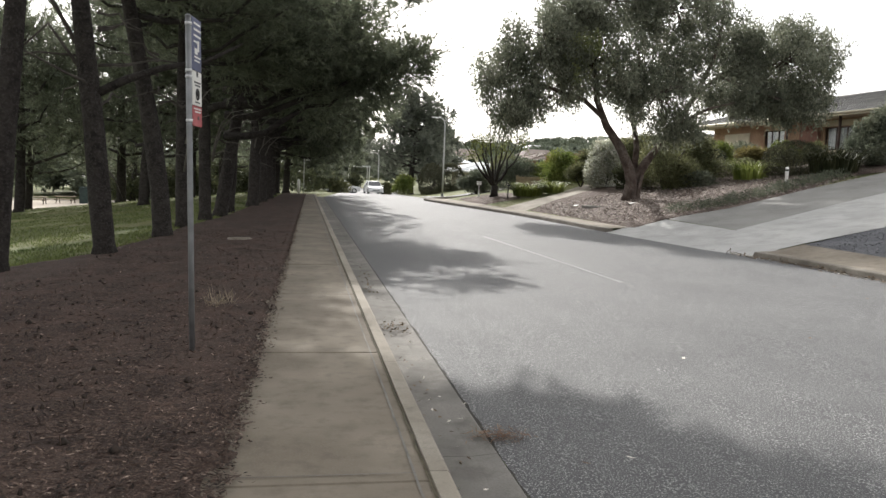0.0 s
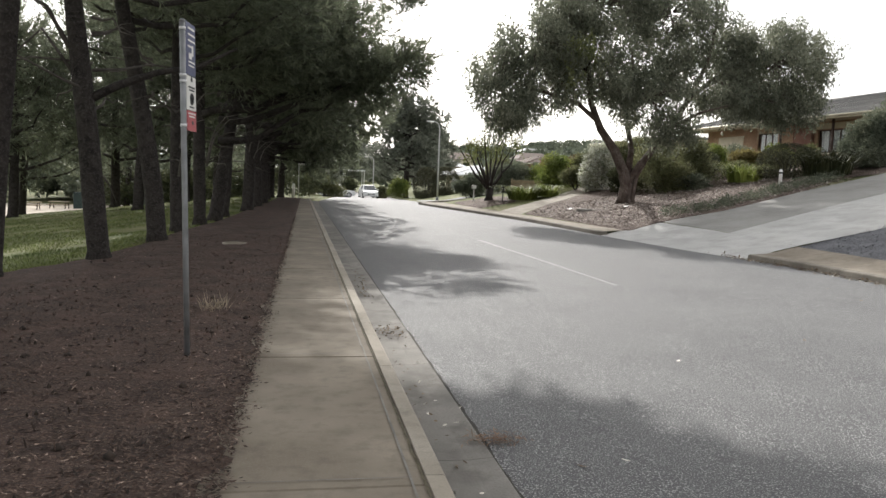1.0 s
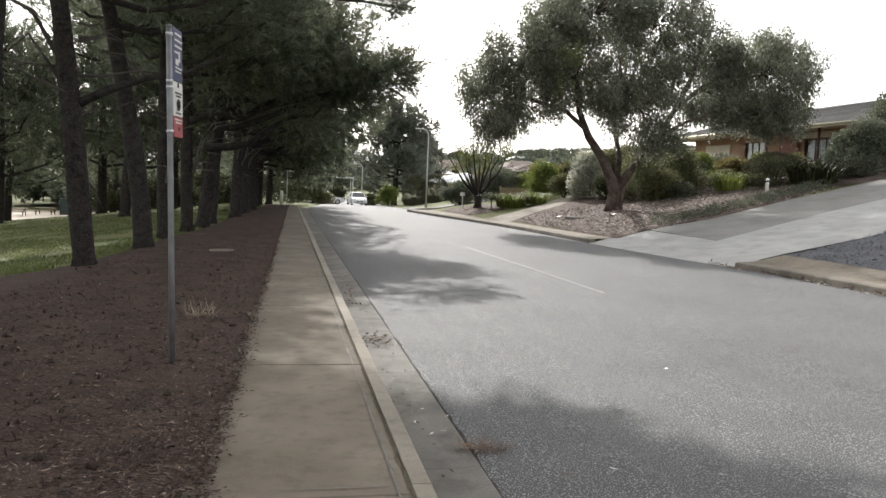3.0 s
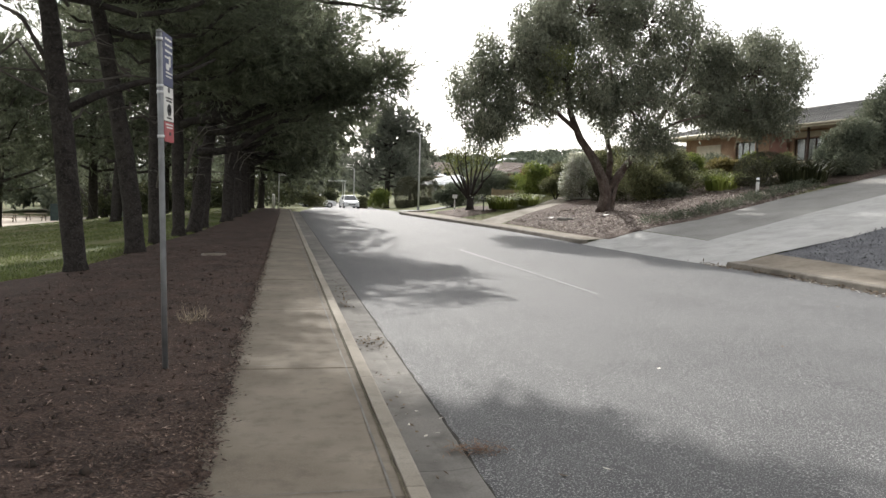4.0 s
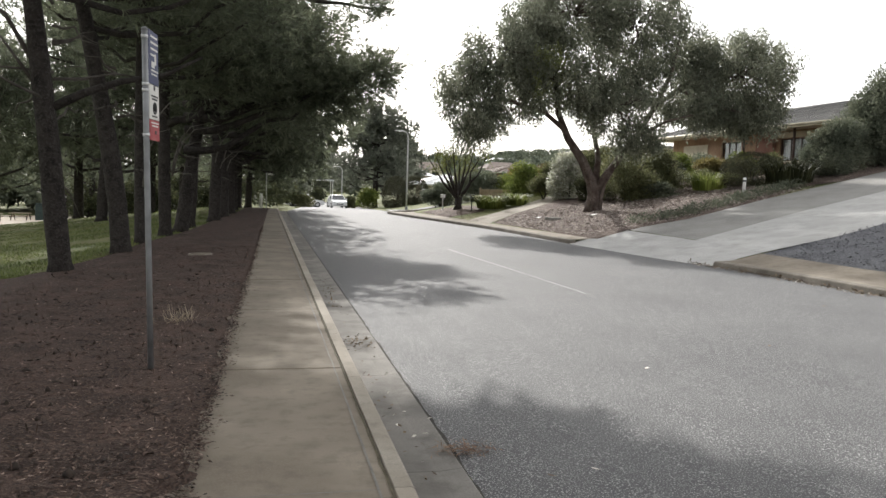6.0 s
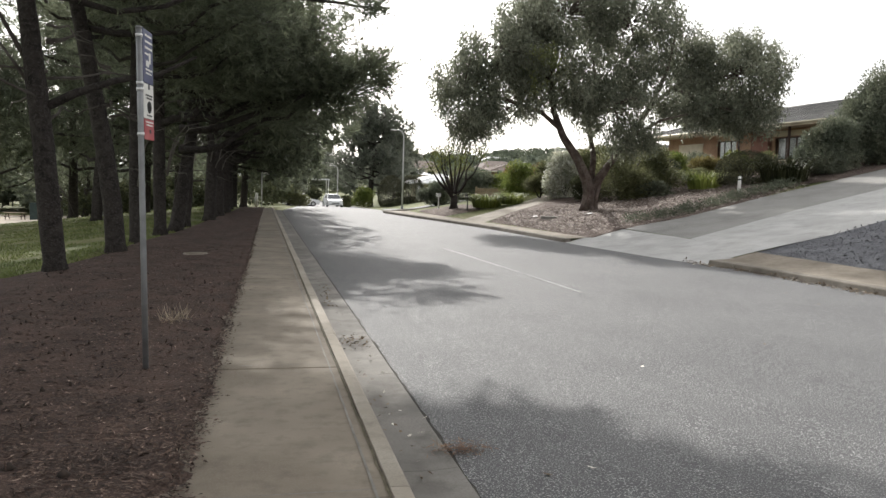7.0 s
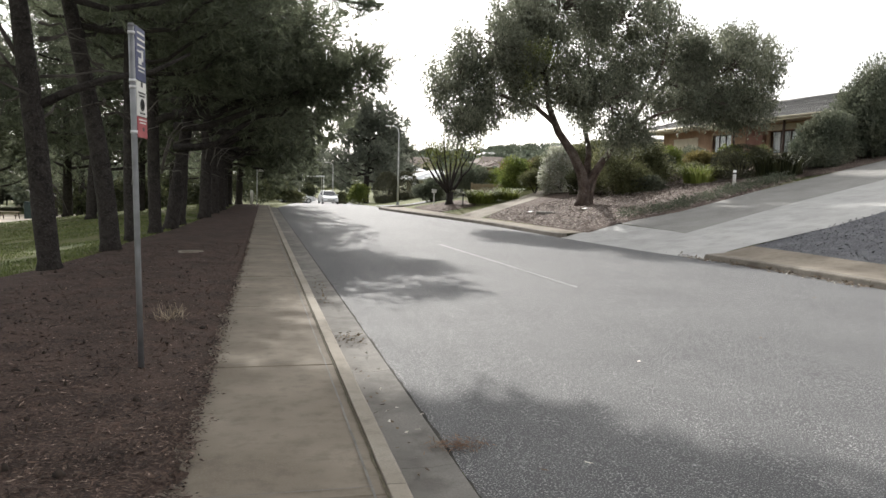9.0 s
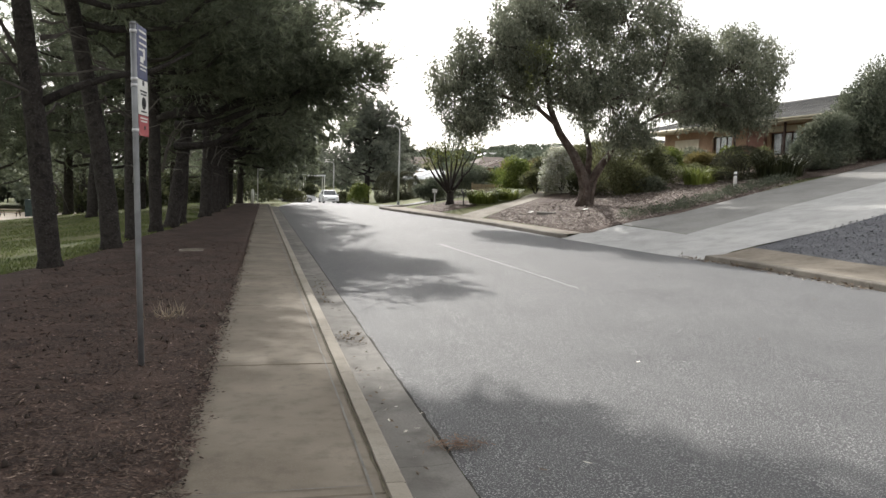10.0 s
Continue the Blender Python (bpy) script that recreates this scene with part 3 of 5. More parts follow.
# ---- trees ----
def pine(base, height, rad, lean, n_limbs, seed, reach=3.2, low=2.6, per=330, leaf=(0.20, 0.030), bias=(0.6, 0.0), group="pines along the verge", label="", size=0.85, masses=(), needles=None, bend=1.0):
    rng = np.random.default_rng(seed)
    bx, by = base
    bz = ground_z(bx, by) - 0.08
    t = thing("pine_tree", (bx, by, bz), label or "tall dark pine tree with rough bark beside the path", "tree", group)
    pts, rs = [], []
    for i in range(11):
        k = i / 10
        pts.append(Vector((lean[0] * k ** bend + 0.12 * math.sin(3 * k + seed), lean[1] * k + 0.1 * math.cos(2.4 * k + seed) - 0.1 * math.cos(seed), height * k)))
        rs.append(rad * (1.25 if i == 0 else 1) * (1 - 0.8 * k) + 0.02)
    pts.insert(1, pts[0].lerp(pts[1], 0.25))
    rs.insert(1, rad * 1.02)
    tube("trunk", pts, rs, BARK, t, 14, 0.07, rng)
    limbs, clumps = [], []
    for i in range(n_limbs):
        k = (i + rng.uniform(0, 1)) / n_limbs
        z = low + (height - low) * k ** 0.9
        c = z / height
        start = Vector((lean[0] * c ** bend, lean[1] * c, z))
        ang = i * 2.4 + rng.uniform(-0.5, 0.5)
        r = reach * (1 - 0.6 * k) * rng.uniform(0.6, 1.15)
        d = Vector((math.cos(ang) + bias[0], math.sin(ang) + bias[1], 0)).normalized()
        end = start + d * r + Vector((0, 0, r * rng.uniform(0.05, 0.5)))
        lp = limb(start, end, -0.1 * r, 6, rng)
        limbs.append(tube_data(lp, [rad * 0.32 * (1 - 0.8 * q / 5) + 0.012 for q in range(6)], 6, 0.05, rng))
        if seed in (2, 3, 4, 5, 6) and z > 6.2 and rng.uniform() < 0.8:
            continue
        for q in np.linspace(0.45, 1.05, 4):
            c = start.lerp(end, q) + Vector(rng.normal(size=3) * 0.3)
            s = size * rng.uniform(0.7, 1.25)
            clumps.append((*c, s, s, s * 0.62))
    for mx, my, mz, rx, ry, rz, n in masses:
        c = Vector((mx - bx, my - by, mz - bz))
        start = Vector((0, 0, min(height * 0.8, c.z + 1.2 if mz > 5.3 else max(2.5, c.z - 1.5))))
        lp = limb(start, c, -0.3, 7, rng, 0.12)
        limbs.append(tube_data(lp, [0.11 * (1 - 0.8 * q / 6) + 0.012 for q in range(7)], 6, 0.05, rng))
        for q in ball(rng, n) * rng.uniform(0.15, 1, (n, 1)) ** 0.5:
            s = rng.uniform(0.38, 0.75)
            clumps.append((c.x + q[0] * rx, c.y + q[1] * ry, c.z + q[2] * rz, s, s, s * 0.8))
    for lv, lf in limbs:
        mesh("limb", lv, lf, BARK, t, "", True)
    p, w = clump_leaves(clumps, per, "pine", rng)
    blades("crown", p, w, leaf[0], leaf[1], needles or PINE, t, rng)
    return t


def dead_twigs(tree_ob, z0, z1, n, seed, length=1.1):
    rng = np.random.default_rng(seed)
    for i in range(n):
        z = rng.uniform(z0, z1)
        ang = rng.uniform(0, 6.28)
        ln = length * rng.uniform(0.4, 1.2)
        e = (math.cos(ang) * ln, math.sin(ang) * ln, z + ln * rng.uniform(-0.5, 0.4))
        tube("dead_branch", limb((0, 0, z), e, 0.08, 5, rng, 0.05), [0.03, 0.022, 0.016, 0.011, 0.006], DEADWOOD, tree_ob, 5, label="bare grey dead branch")


verge_pines = [
    ((-3.4, 13.95), 10.5, 0.175, (-0.95, 0.3), 26, 1, 3.6, 4.6),
    ((-3.05, 17.45), 11.0, 0.19, (-1.9, 0.5), 28, 2, 4.4, 4.4),
    ((-2.95, 20.2), 10.5, 0.15, (0.2, 0.4), 28, 3, 3.5, 3.9),
    ((-2.62, 23.0), 11.5, 0.165, (-0.1, 0.3), 30, 4, 4.0, 3.6),
    ((-2.35, 24.6), 10.5, 0.2, (1.3, 0.5), 30, 5, 3.6, 3.5),
    ((-2.35, 26.9), 11.0, 0.15, (0.2, 0.2), 28, 6, 4.4, 3.3),
    ((-1.95, 30.8), 11.5, 0.21, (0.3, 0.4), 30, 7, 5.0, 3.2),
    ((-1.8, 34.2), 11.0, 0.22, (-0.1, 0.3), 28, 8, 4.6, 3.0),
    ((-1.6, 37.6), 11.0, 0.22, (0.2, 0.3), 28, 9, 4.4, 3.0),
    ((-1.5, 42.0), 11.0, 0.22, (0.1, 0.3), 28, 10, 4.2, 2.8),
    ((-1.4, 47.0), 10.5, 0.22, (0.1, 0.3), 26, 11, 4.0, 2.4),
    ((-1.0, 54.0), 10.0, 0.22, (0.1, 0.3), 26, 12, 3.8, 2.0),
]
overhang = {
    1: ((-1.9, 14.5, 7.6, 2.2, 2.5, 1.2, 26),),
    # the masses at 8.8 m and above are unseen, added to cast the near shade
    3: ((-1.9, 19.5, 6.8, 1.2, 2.2, 1.2, 14), (0.3, 18.0, 8.8, 1.6, 2.3, 0.3, 330), (2.7, 16.4, 8.8, 1.0, 1.9, 0.3, 210), (1.9, 18.3, 8.8, 0.6, 1.5, 0.3, 130), (-2.2, 18.4, 8.8, 1.6, 2.6, 0.6, 110), (-4.8, 18.9, 9.0, 2.2, 3.2, 0.6, 100)),
    4: ((-0.6, 22.5, 4.6, 1.6, 2.0, 1.0, 24), (-0.9, 22.6, 6.6, 1.2, 1.5, 1.1, 18), (3.0, 23.2, 6.7, 0.7, 0.5, 0.14, 10)),
    5: ((2.15, 23.1, 4.55, 1.0, 1.2, 0.5, 34), (3.05, 23.2, 4.95, 0.45, 0.7, 0.3, 11), (1.0, 23.2, 5.3, 0.8, 1.2, 0.6, 22), (1.65, 23.0, 6.0, 0.2, 0.4, 0.2, 4), (1.2, 24.0, 3.9, 1.4, 1.6, 0.6, 30)),
    6: ((0.3, 27.0, 5.2, 2.2, 2.0, 1.6, 44),),
    7: ((1.2, 30.5, 4.6, 2.2, 2.4, 1.5, 44),),
    8: ((1.2, 35.0, 4.2, 2.6, 2.6, 1.8, 44),),
    9: ((0.8, 39.5, 3.9, 2.4, 2.6, 1.8, 40),),
    10: ((1.0, 45.0, 3.8, 2.4, 3.0, 2.0, 40),),
    11: ((1.2, 52.0, 3.4, 2.6, 3.0, 2.2, 40),),
    12: ((1.8, 60.0, 3.0, 3.0, 3.5, 2.4, 40),),
}
for i, (b, h, r, ln, nl, sd, rc, lo) in enumerate(verge_pines):
    t = pine(b, h, r, ln, nl, sd, rc, lo, 1100 if i < 7 else 420, (0.21, 0.022) if i < 7 else (0.36, 0.08), masses=overhang.get(sd, ()), bend=1.45 if sd == 2 else 1.0)
    dead_twigs(t, 1.6, lo, 7 if i else 10, 40 + sd, 1.1 if i else 1.7)
    if sd == 1:
        g = np.random.default_rng(3)
        tube("limb", [(-0.2, 0, 2.7), (0.4, 0.1, 3.05), (1.0, 0.2, 3.3), (1.7, 0.2, 3.45), (2.3, 0.3, 3.8)], [0.085, 0.07, 0.055, 0.04, 0.02], BARK, t, 8, 0.06, g)
        tube("dead_branch", [(-0.35, 0, 3.6), (-0.7, 0, 4.25), (-1.2, 0, 4.5), (-1.7, 0, 4.35), (-2.1, 0, 3.8)], [0.045, 0.035, 0.026, 0.018, 0.007], DEADWOOD, t, 6, 0.06, g, "bare arching dead branch")
        tube("dead_branch", [(-0.3, 0, 3.2), (-0.8, 0.1, 3.9), (-1.4, 0.1, 3.3), (-1.6, 0.1, 2.5)], [0.035, 0.025, 0.015, 0.006], DEADWOOD, t, 6, 0.06, g, "bare arching dead branch")
    if sd in (3, 4, 6, 7, 8):
        g = np.random.default_rng(sd)
        for q in range(2):
            a = -0.6 + 0.9 * q + g.uniform(-0.3, 0.3)
            z = g.uniform(1.2, 2.2)
            dx, dy = math.cos(a), -abs(math.sin(a)) - 0.3
            pts = [(0.1 * dx, 0.1 * dy, z), (0.22 * dx, 0.22 * dy, z + 0.5), (0.4 * dx, 0.4 * dy, z + 0.95), (0.75 * dx, 0.7 * dy, z + 1.3), (1.25 * dx, 1.0 * dy, z + 1.38)]
            tube("dead_branch", pts, [0.032, 0.026, 0.018, 0.012, 0.005], LITDEAD, t, 6, 0.1, g, "arching dead branch with sunlight in its pale colour")
pine((-4.36, 12.3), 10.5, 0.17, (0.5, 0.2), 14, 24, 2.6, 6.4, 420, (0.30, 0.05), (-0.4, 0.0))
# unseen pines added behind and beside the camera, so that their crowns shade the verge
for b, h, sd in (((-4.3, 8.6), 11.5, 21), ((-4.8, 3.0), 12, 22), ((-5.0, -4.0), 12, 23)):
    pine(b, h, 0.25, (0.3, 0.2), 24, sd, 6.0, 6.2, 420, (0.30, 0.07), (0.8, 0.3))
# pines in the park
for b, h, sd in (((-22, 37), 11, 31), ((-13.9, 42), 9.2, 32), ((-16.5, 52), 9.5, 43), ((-10, 46), 11, 33), ((-20, 50), 12, 34), ((-26, 66), 12, 35), ((-33, 78), 12, 36), ((-14, 70), 11, 37), ((-40, 95), 13, 38), ((-24, 105), 13, 39), ((-10, 95), 12, 40), ((-6, 62), 10, 41), ((-7.2, 38), 10, 44), ((-5.9, 43), 10.5, 45)):
    pine(b, h, 0.24, (0.3, 0.1), 22, sd, 4.4, 2.2, 370, (0.34, 0.048), (0, 0), "pines in the park", "dark spreading pine tree standing on the park lawn", 1.1)


def gum():
    rng = np.random.default_rng(77)
    bx, by = 13.86, 31.6
    bz = ground_z(bx, by) - 0.1
    t = thing("gum_tree", (bx, by, bz), "spreading gum tree with peeling bark in the mulched bed", "tree")
    main = [(0, 0, 0), (-0.02, 0, 0.3), (0.02, 0, 0.9), (-0.15, 0, 1.4), (-0.6, 0, 2.3), (-1.25, 0.1, 3.2), (-1.75, 0, 4.2), (-2.0, -0.2, 5.4), (-2.3, 0, 6.8), (-1.8, 0.2, 8.2)]
    tube("trunk", main, [0.44, 0.29, 0.25, 0.22, 0.18, 0.155, 0.135, 0.11, 0.08, 0.04], GUMBARK, t, 18, 0.14, rng)
    spec = [
        [(0.05, 0, 0.9), (0.5, -0.1, 1.7), (1.2, -0.1, 2.6), (1.9, 0, 3.4), (2.7, 0.2, 4.6), (3.8, 0.2, 5.6), (5.2, 0, 6.4), (6.4, 0, 6.7)],
        [(0.1, 0.1, 1.3), (0.4, 0.6, 2.4), (0.3, 1.2, 4.0), (0.6, 1.6, 6.2), (0.8, 1.4, 8.2)],
        [(-1.4, 0.05, 3.5), (-2.6, -0.5, 4.2), (-4.0, -0.3, 4.6), (-5.4, 0, 5.0), (-6.4, 0, 4.6)],
        [(-2.0, -0.2, 5.4), (-3.2, 0.4, 6.6), (-4.6, 0.3, 7.2)],
        [(2.7, 0.2, 4.6), (3.0, -0.6, 6.0), (3.4, -0.6, 7.8), (3.6, 0, 9.0)],
        [(3.8, 0.2, 5.6), (4.6, -1, 4.9), (6.2, -0.8, 4.6)],
        [(0.3, 1.2, 4.0), (-0.3, -0.9, 5.2), (-0.8, -1.6, 6.4)],
        [(1.9, 0, 3.4), (2.6, -1.2, 4.0), (3.6, -1.6, 4.3)],
        [(-0.16, -0.2, 0.05), (-0.12, -0.24, 0.7), (-0.3, -0.22, 1.5), (-0.75, -0.18, 2.5)],
        [(0.2, -0.2, 0.05), (0.24, -0.2, 0.6), (0.4, -0.2, 1.3), (0.9, -0.2, 2.1)],
    ]
    for k, s in enumerate(spec):
        n = len(s)
        r0 = (0.17, 0.15, 0.1, 0.08, 0.11, 0.08, 0.09, 0.08, 0.15, 0.13)[k]
        tube("limb", s, [r0 * (1 - 0.85 * q / (n - 1)) + 0.01 for q in range(n)], GUMBARK, t, 9, 0.06, rng)
    masses = [((-5.75, 0, 4.75), (1.35, 1.7, 1.8), 24), ((-5.4, 0, 3.7), (1.2, 1.4, 0.6), 9), ((-4.2, 0, 6.7), (1.7, 2.0, 1.5), 22), ((-3.0, 0, 8.1), (1.5, 2.0, 1.3), 16),
              ((-1.4, 0, 8.3), (2.4, 2.5, 1.6), 36), ((-0.5, 0, 9.8), (2.1, 2.0, 1.0), 14), ((1.6, 0, 8.2), (2.0, 2.2, 1.6), 32), ((3.1, 0, 7.6), (1.1, 1.6, 1.2), 11),
              ((-1.4, -0.6, 5.7), (2.1, 1.8, 1.4), 30), ((-3.4, -0.4, 5.0), (1.4, 1.6, 1.1), 15), ((-4.0, 0, 4.2), (1.4, 1.3, 0.5), 8), ((0.4, -1.0, 4.5), (1.7, 1.3, 1.2), 26),
              ((1.6, -0.4, 5.9), (1.4, 1.5, 1.2), 17), ((1.5, -0.9, 3.4), (1.0, 1.0, 0.8), 12), ((4.0, -0.3, 4.7), (1.4, 1.4, 0.7), 12), ((6.8, 0, 6.4), (2.0, 2.2, 1.75), 50),
              ((4.6, 0.2, 6.2), (1.1, 1.5, 1.1), 20), ((4.6, 0.2, 7.3), (1.0, 1.3, 0.7), 12), ((-2.6, 0.2, 6.9), (1.4, 1.6, 1.2), 14), ((-3.9, 0.2, 5.6), (1.2, 1.4, 1.0), 12), ((5.7, 0, 4.7), (1.5, 1.6, 0.8), 17), ((7.9, 0, 4.9), (1.1, 1.5, 1.2), 16), ((7.2, 0, 4.4), (1.3, 1.5, 0.7), 11)]
    clumps = []
    twigs = []
    for c, r, n in masses:
        n = int(n * 1.75)
        d = ball(rng, n) * rng.uniform(0.2, 1, (n, 1)) ** 0.5
        for q in d:
            s = rng.uniform(0.36, 0.74)
            p = Vector((c[0] + q[0] * r[0], c[1] + q[1] * r[1], c[2] + q[2] * r[2]))
            clumps.append((*p, s, s, s * 0.85))
            if rng.uniform() < 0.6:
                twigs.append(tube_data(limb(Vector(c).lerp(p, 0.1), p, 0.1, 4, rng, 0.08), [0.03, 0.024, 0.016, 0.008], 5))
    tagged(joined("twig", twigs, GUMBARK, t), kind="stuff")
    p, w = clump_leaves(clumps, 720, "gum", rng)
    blades("crown", p, w, 0.18, 0.055, GUMLEAF, t, rng)
    # added tuft whose bright colour stands for a lit patch of crown
    tips = [(-3.0 + 0.5 * a, -1.5 + 0.3 * b, 6.1 + 0.5 * c, 0.5, 0.4, 0.5) for a, b, c in rng.normal(size=(9, 3))]
    p, w = clump_leaves(tips, 520, "gum", rng)
    blades("young_leaves", p, w, 0.17, 0.045, LITLEAF, t, rng)["label"] = "yellow-green leaves coloured as sunlit"


gum()


# ---- shrubs ----
def shrub(at, r, material, label, seed, per=700, leaf=(0.10, 0.05), name="shrub", category="shrub", group="", lumps=5, stems=True):
    rng = np.random.default_rng(seed)
    x, y = at
    z = ground_z(x, y) - 0.03
    t = thing(name, (x, y, z), label, category, group)
    cl = []
    if lumps > 1:
        lumps = lumps * 2
    for i in range(lumps):
        a = rng.uniform(0, 6.28)
        h = 0.5 if lumps == 1 else rng.uniform(0.15, 0.8)
        k = 0.0 if lumps == 1 else rng.uniform(0.3, 0.75) * (1.05 - h * 0.8)
        s = 1.0 if lumps == 1 else rng.uniform(0.32, 0.58)
        cl.append((math.cos(a) * r[0] * k, math.sin(a) * r[1] * k, r[2] * (0.36 if lumps == 1 else h), r[0] * s, r[1] * s, r[2] * (0.62 if lumps == 1 else s * 0.55)))
    if stems:
        st = []
        for i in range(6):
            a = rng.uniform(0, 6.28)
            st.append(tube_data(limb((0, 0, 0), (math.cos(a) * r[0] * 0.5, math.sin(a) * r[1] * 0.5, r[2] * 0.7), 0.05, 5, rng, 0.04), [0.03, 0.025, 0.02, 0.015, 0.008], 5))
        joined("stem", st, BARK, t)
    p, w = clump_leaves(cl, per * 5, "dome" if lumps == 1 else "bush", rng)
    p[:, 2] = np.where(p[:, 2] < 0.02, rng.uniform(0.02, 0.25 * r[2], len(p)), p[:, 2])
    blades("foliage", p, w, leaf[0], leaf[1], material, t, rng)
    return t


def strap_plant(at, r, n, material, label, seed, length=0.7, name="strap_leaf_plant"):
    rng = np.random.default_rng(seed)
    x, y = at
    t = thing(name, (x, y, ground_z(x, y) - 0.02), label, "plant")
    pieces = []
    for i in range(n):
        a, q = rng.uniform(0, 6.28), rng.uniform(0, 1) ** 0.5
        ox, oy = math.cos(a) * r * q, math.sin(a) * r * q
        b = a + rng.uniform(-0.8, 0.8)
        ln = length * rng.uniform(0.6, 1.2)
        w = 0.03 * rng.uniform(0.7, 1.3)
        vs, fs = [], []
        for k in range(5):
            s = k / 4
            d = ln * s * (0.2 + 0.7 * s)
            zz = ln * (1.45 * s - 1.05 * s * s)
            ww = w * (1 - s * 0.9)
            px, py = ox + math.cos(b) * d, oy + math.sin(b) * d
            vs += [(px - math.sin(b) * ww, py + math.cos(b) * ww, zz), (px + math.sin(b) * ww, py - math.cos(b) * ww, zz)]
            if k:
                fs.append((2 * k - 2, 2 * k - 1, 2 * k + 1, 2 * k))
        pieces.append((vs, fs))
    joined("leaf_clump", pieces, material, t)
    return t
HEDGE = mat("dark_clipped_leaves", (0.028, 0.032, 0.016), (0.060, 0.058, 0.030), 2.0, 0.7, 0, 30, leaf=0.25, island=0.25)

shrub((21.25, 31.3), (1.4, 1.2, 1.6), HEDGE, "clipped dark green dome hedge", 101, 2200, (0.06, 0.03), "dome_hedge", lumps=1)
strap_plant((22.2, 29.9), 0.95, 450, DARKLEAF, "clump of dark strap-leaved agapanthus", 102, 1.9)
strap_plant((19.8, 32.3), 0.7, 220, LIME, "clump of bright green strap leaves", 103, 1.5)
shrub((25.0, 30.7), (1.6, 1.4, 2.3), GREY, "large grey-green billowing shrub beside the driveway", 104, 900, (0.13, 0.05), "large_shrub", lumps=9)
shrub((28.1, 31.0), (2.4, 2.0, 4.3), GREY, "tall grey-green shrub beside the driveway", 105, 700, (0.14, 0.06), "large_shrub", lumps=9)
shrub((16.2, 33.6), (1.9, 1.4, 2.6), OLIVE, "loose olive green shrub behind the gum tree", 106, 520, (0.12, 0.045), lumps=7)
shrub((18.6, 34.8), (1.7, 1.4, 2.3), OLIVE, "loose olive green shrub behind the gum tree", 107, 480, (0.12, 0.045), lumps=7)
shrub((15.4, 38.2), (1.2, 1.1, 2.7), PALEBUSH, "pale bush covered in white flowers", 108, 700, (0.1, 0.06), "flowering_bush", lumps=7)
def add_flowers(t, r, n, seed):
    g = np.random.default_rng(seed)
    d = ball(g, n)
    p = d * np.array(r) * g.uniform(0.75, 1.05, (n, 1)) + np.array([0, 0, r[2] * 0.9])
    p[:, 2] = np.maximum(p[:, 2], 0.15)
    blades("blossom", p, d + g.normal(size=(n, 3)) * 0.5, 0.09, 0.08, FLOWER, t, g)


FLOWER = mat("white_flowers", (0.55, 0.55, 0.5), (0.7, 0.7, 0.66), 2, 0.7, 0, 30, leaf=0.45, island=0.15)
add_flowers(bpy.data.objects["flowering_bush"], (1.1, 1.0, 1.2), 1500, 8)
shrub((15.0, 43.6), (1.5, 1.2, 1.9), LIME, "bright yellow-green garden shrub", 109, 600, (0.11, 0.06), lumps=6)
shrub((14.75, 40.2), (1.15, 1.0, 1.35), OLIVE, "low rounded dull green garden shrub", 110, 900, (0.08, 0.04), lumps=6)
strap_plant((11.75, 40.0), 0.75, 420, LIME, "low clump of bright green strap leaves", 111, 1.25)
strap_plant((13.0, 39.6), 0.55, 260, LIME, "low clump of bright green strap leaves", 112, 1.1)
shrub((15.9, 48.0), (1.1, 1.0, 1.7), RUST, "russet leaved garden shrub", 113, 700, (0.10, 0.06), lumps=5)
shrub((16.9, 46.0), (1.0, 0.9, 1.7), RUSTOLIVE, "brownish garden shrub on the slope", 115, 700, (0.10, 0.05), lumps=5)
shrub((13.2, 47.6), (2.0, 1.4, 2.0), GREY, "grey-green garden shrub on the slope", 114, 700, (0.11, 0.05), lumps=7)



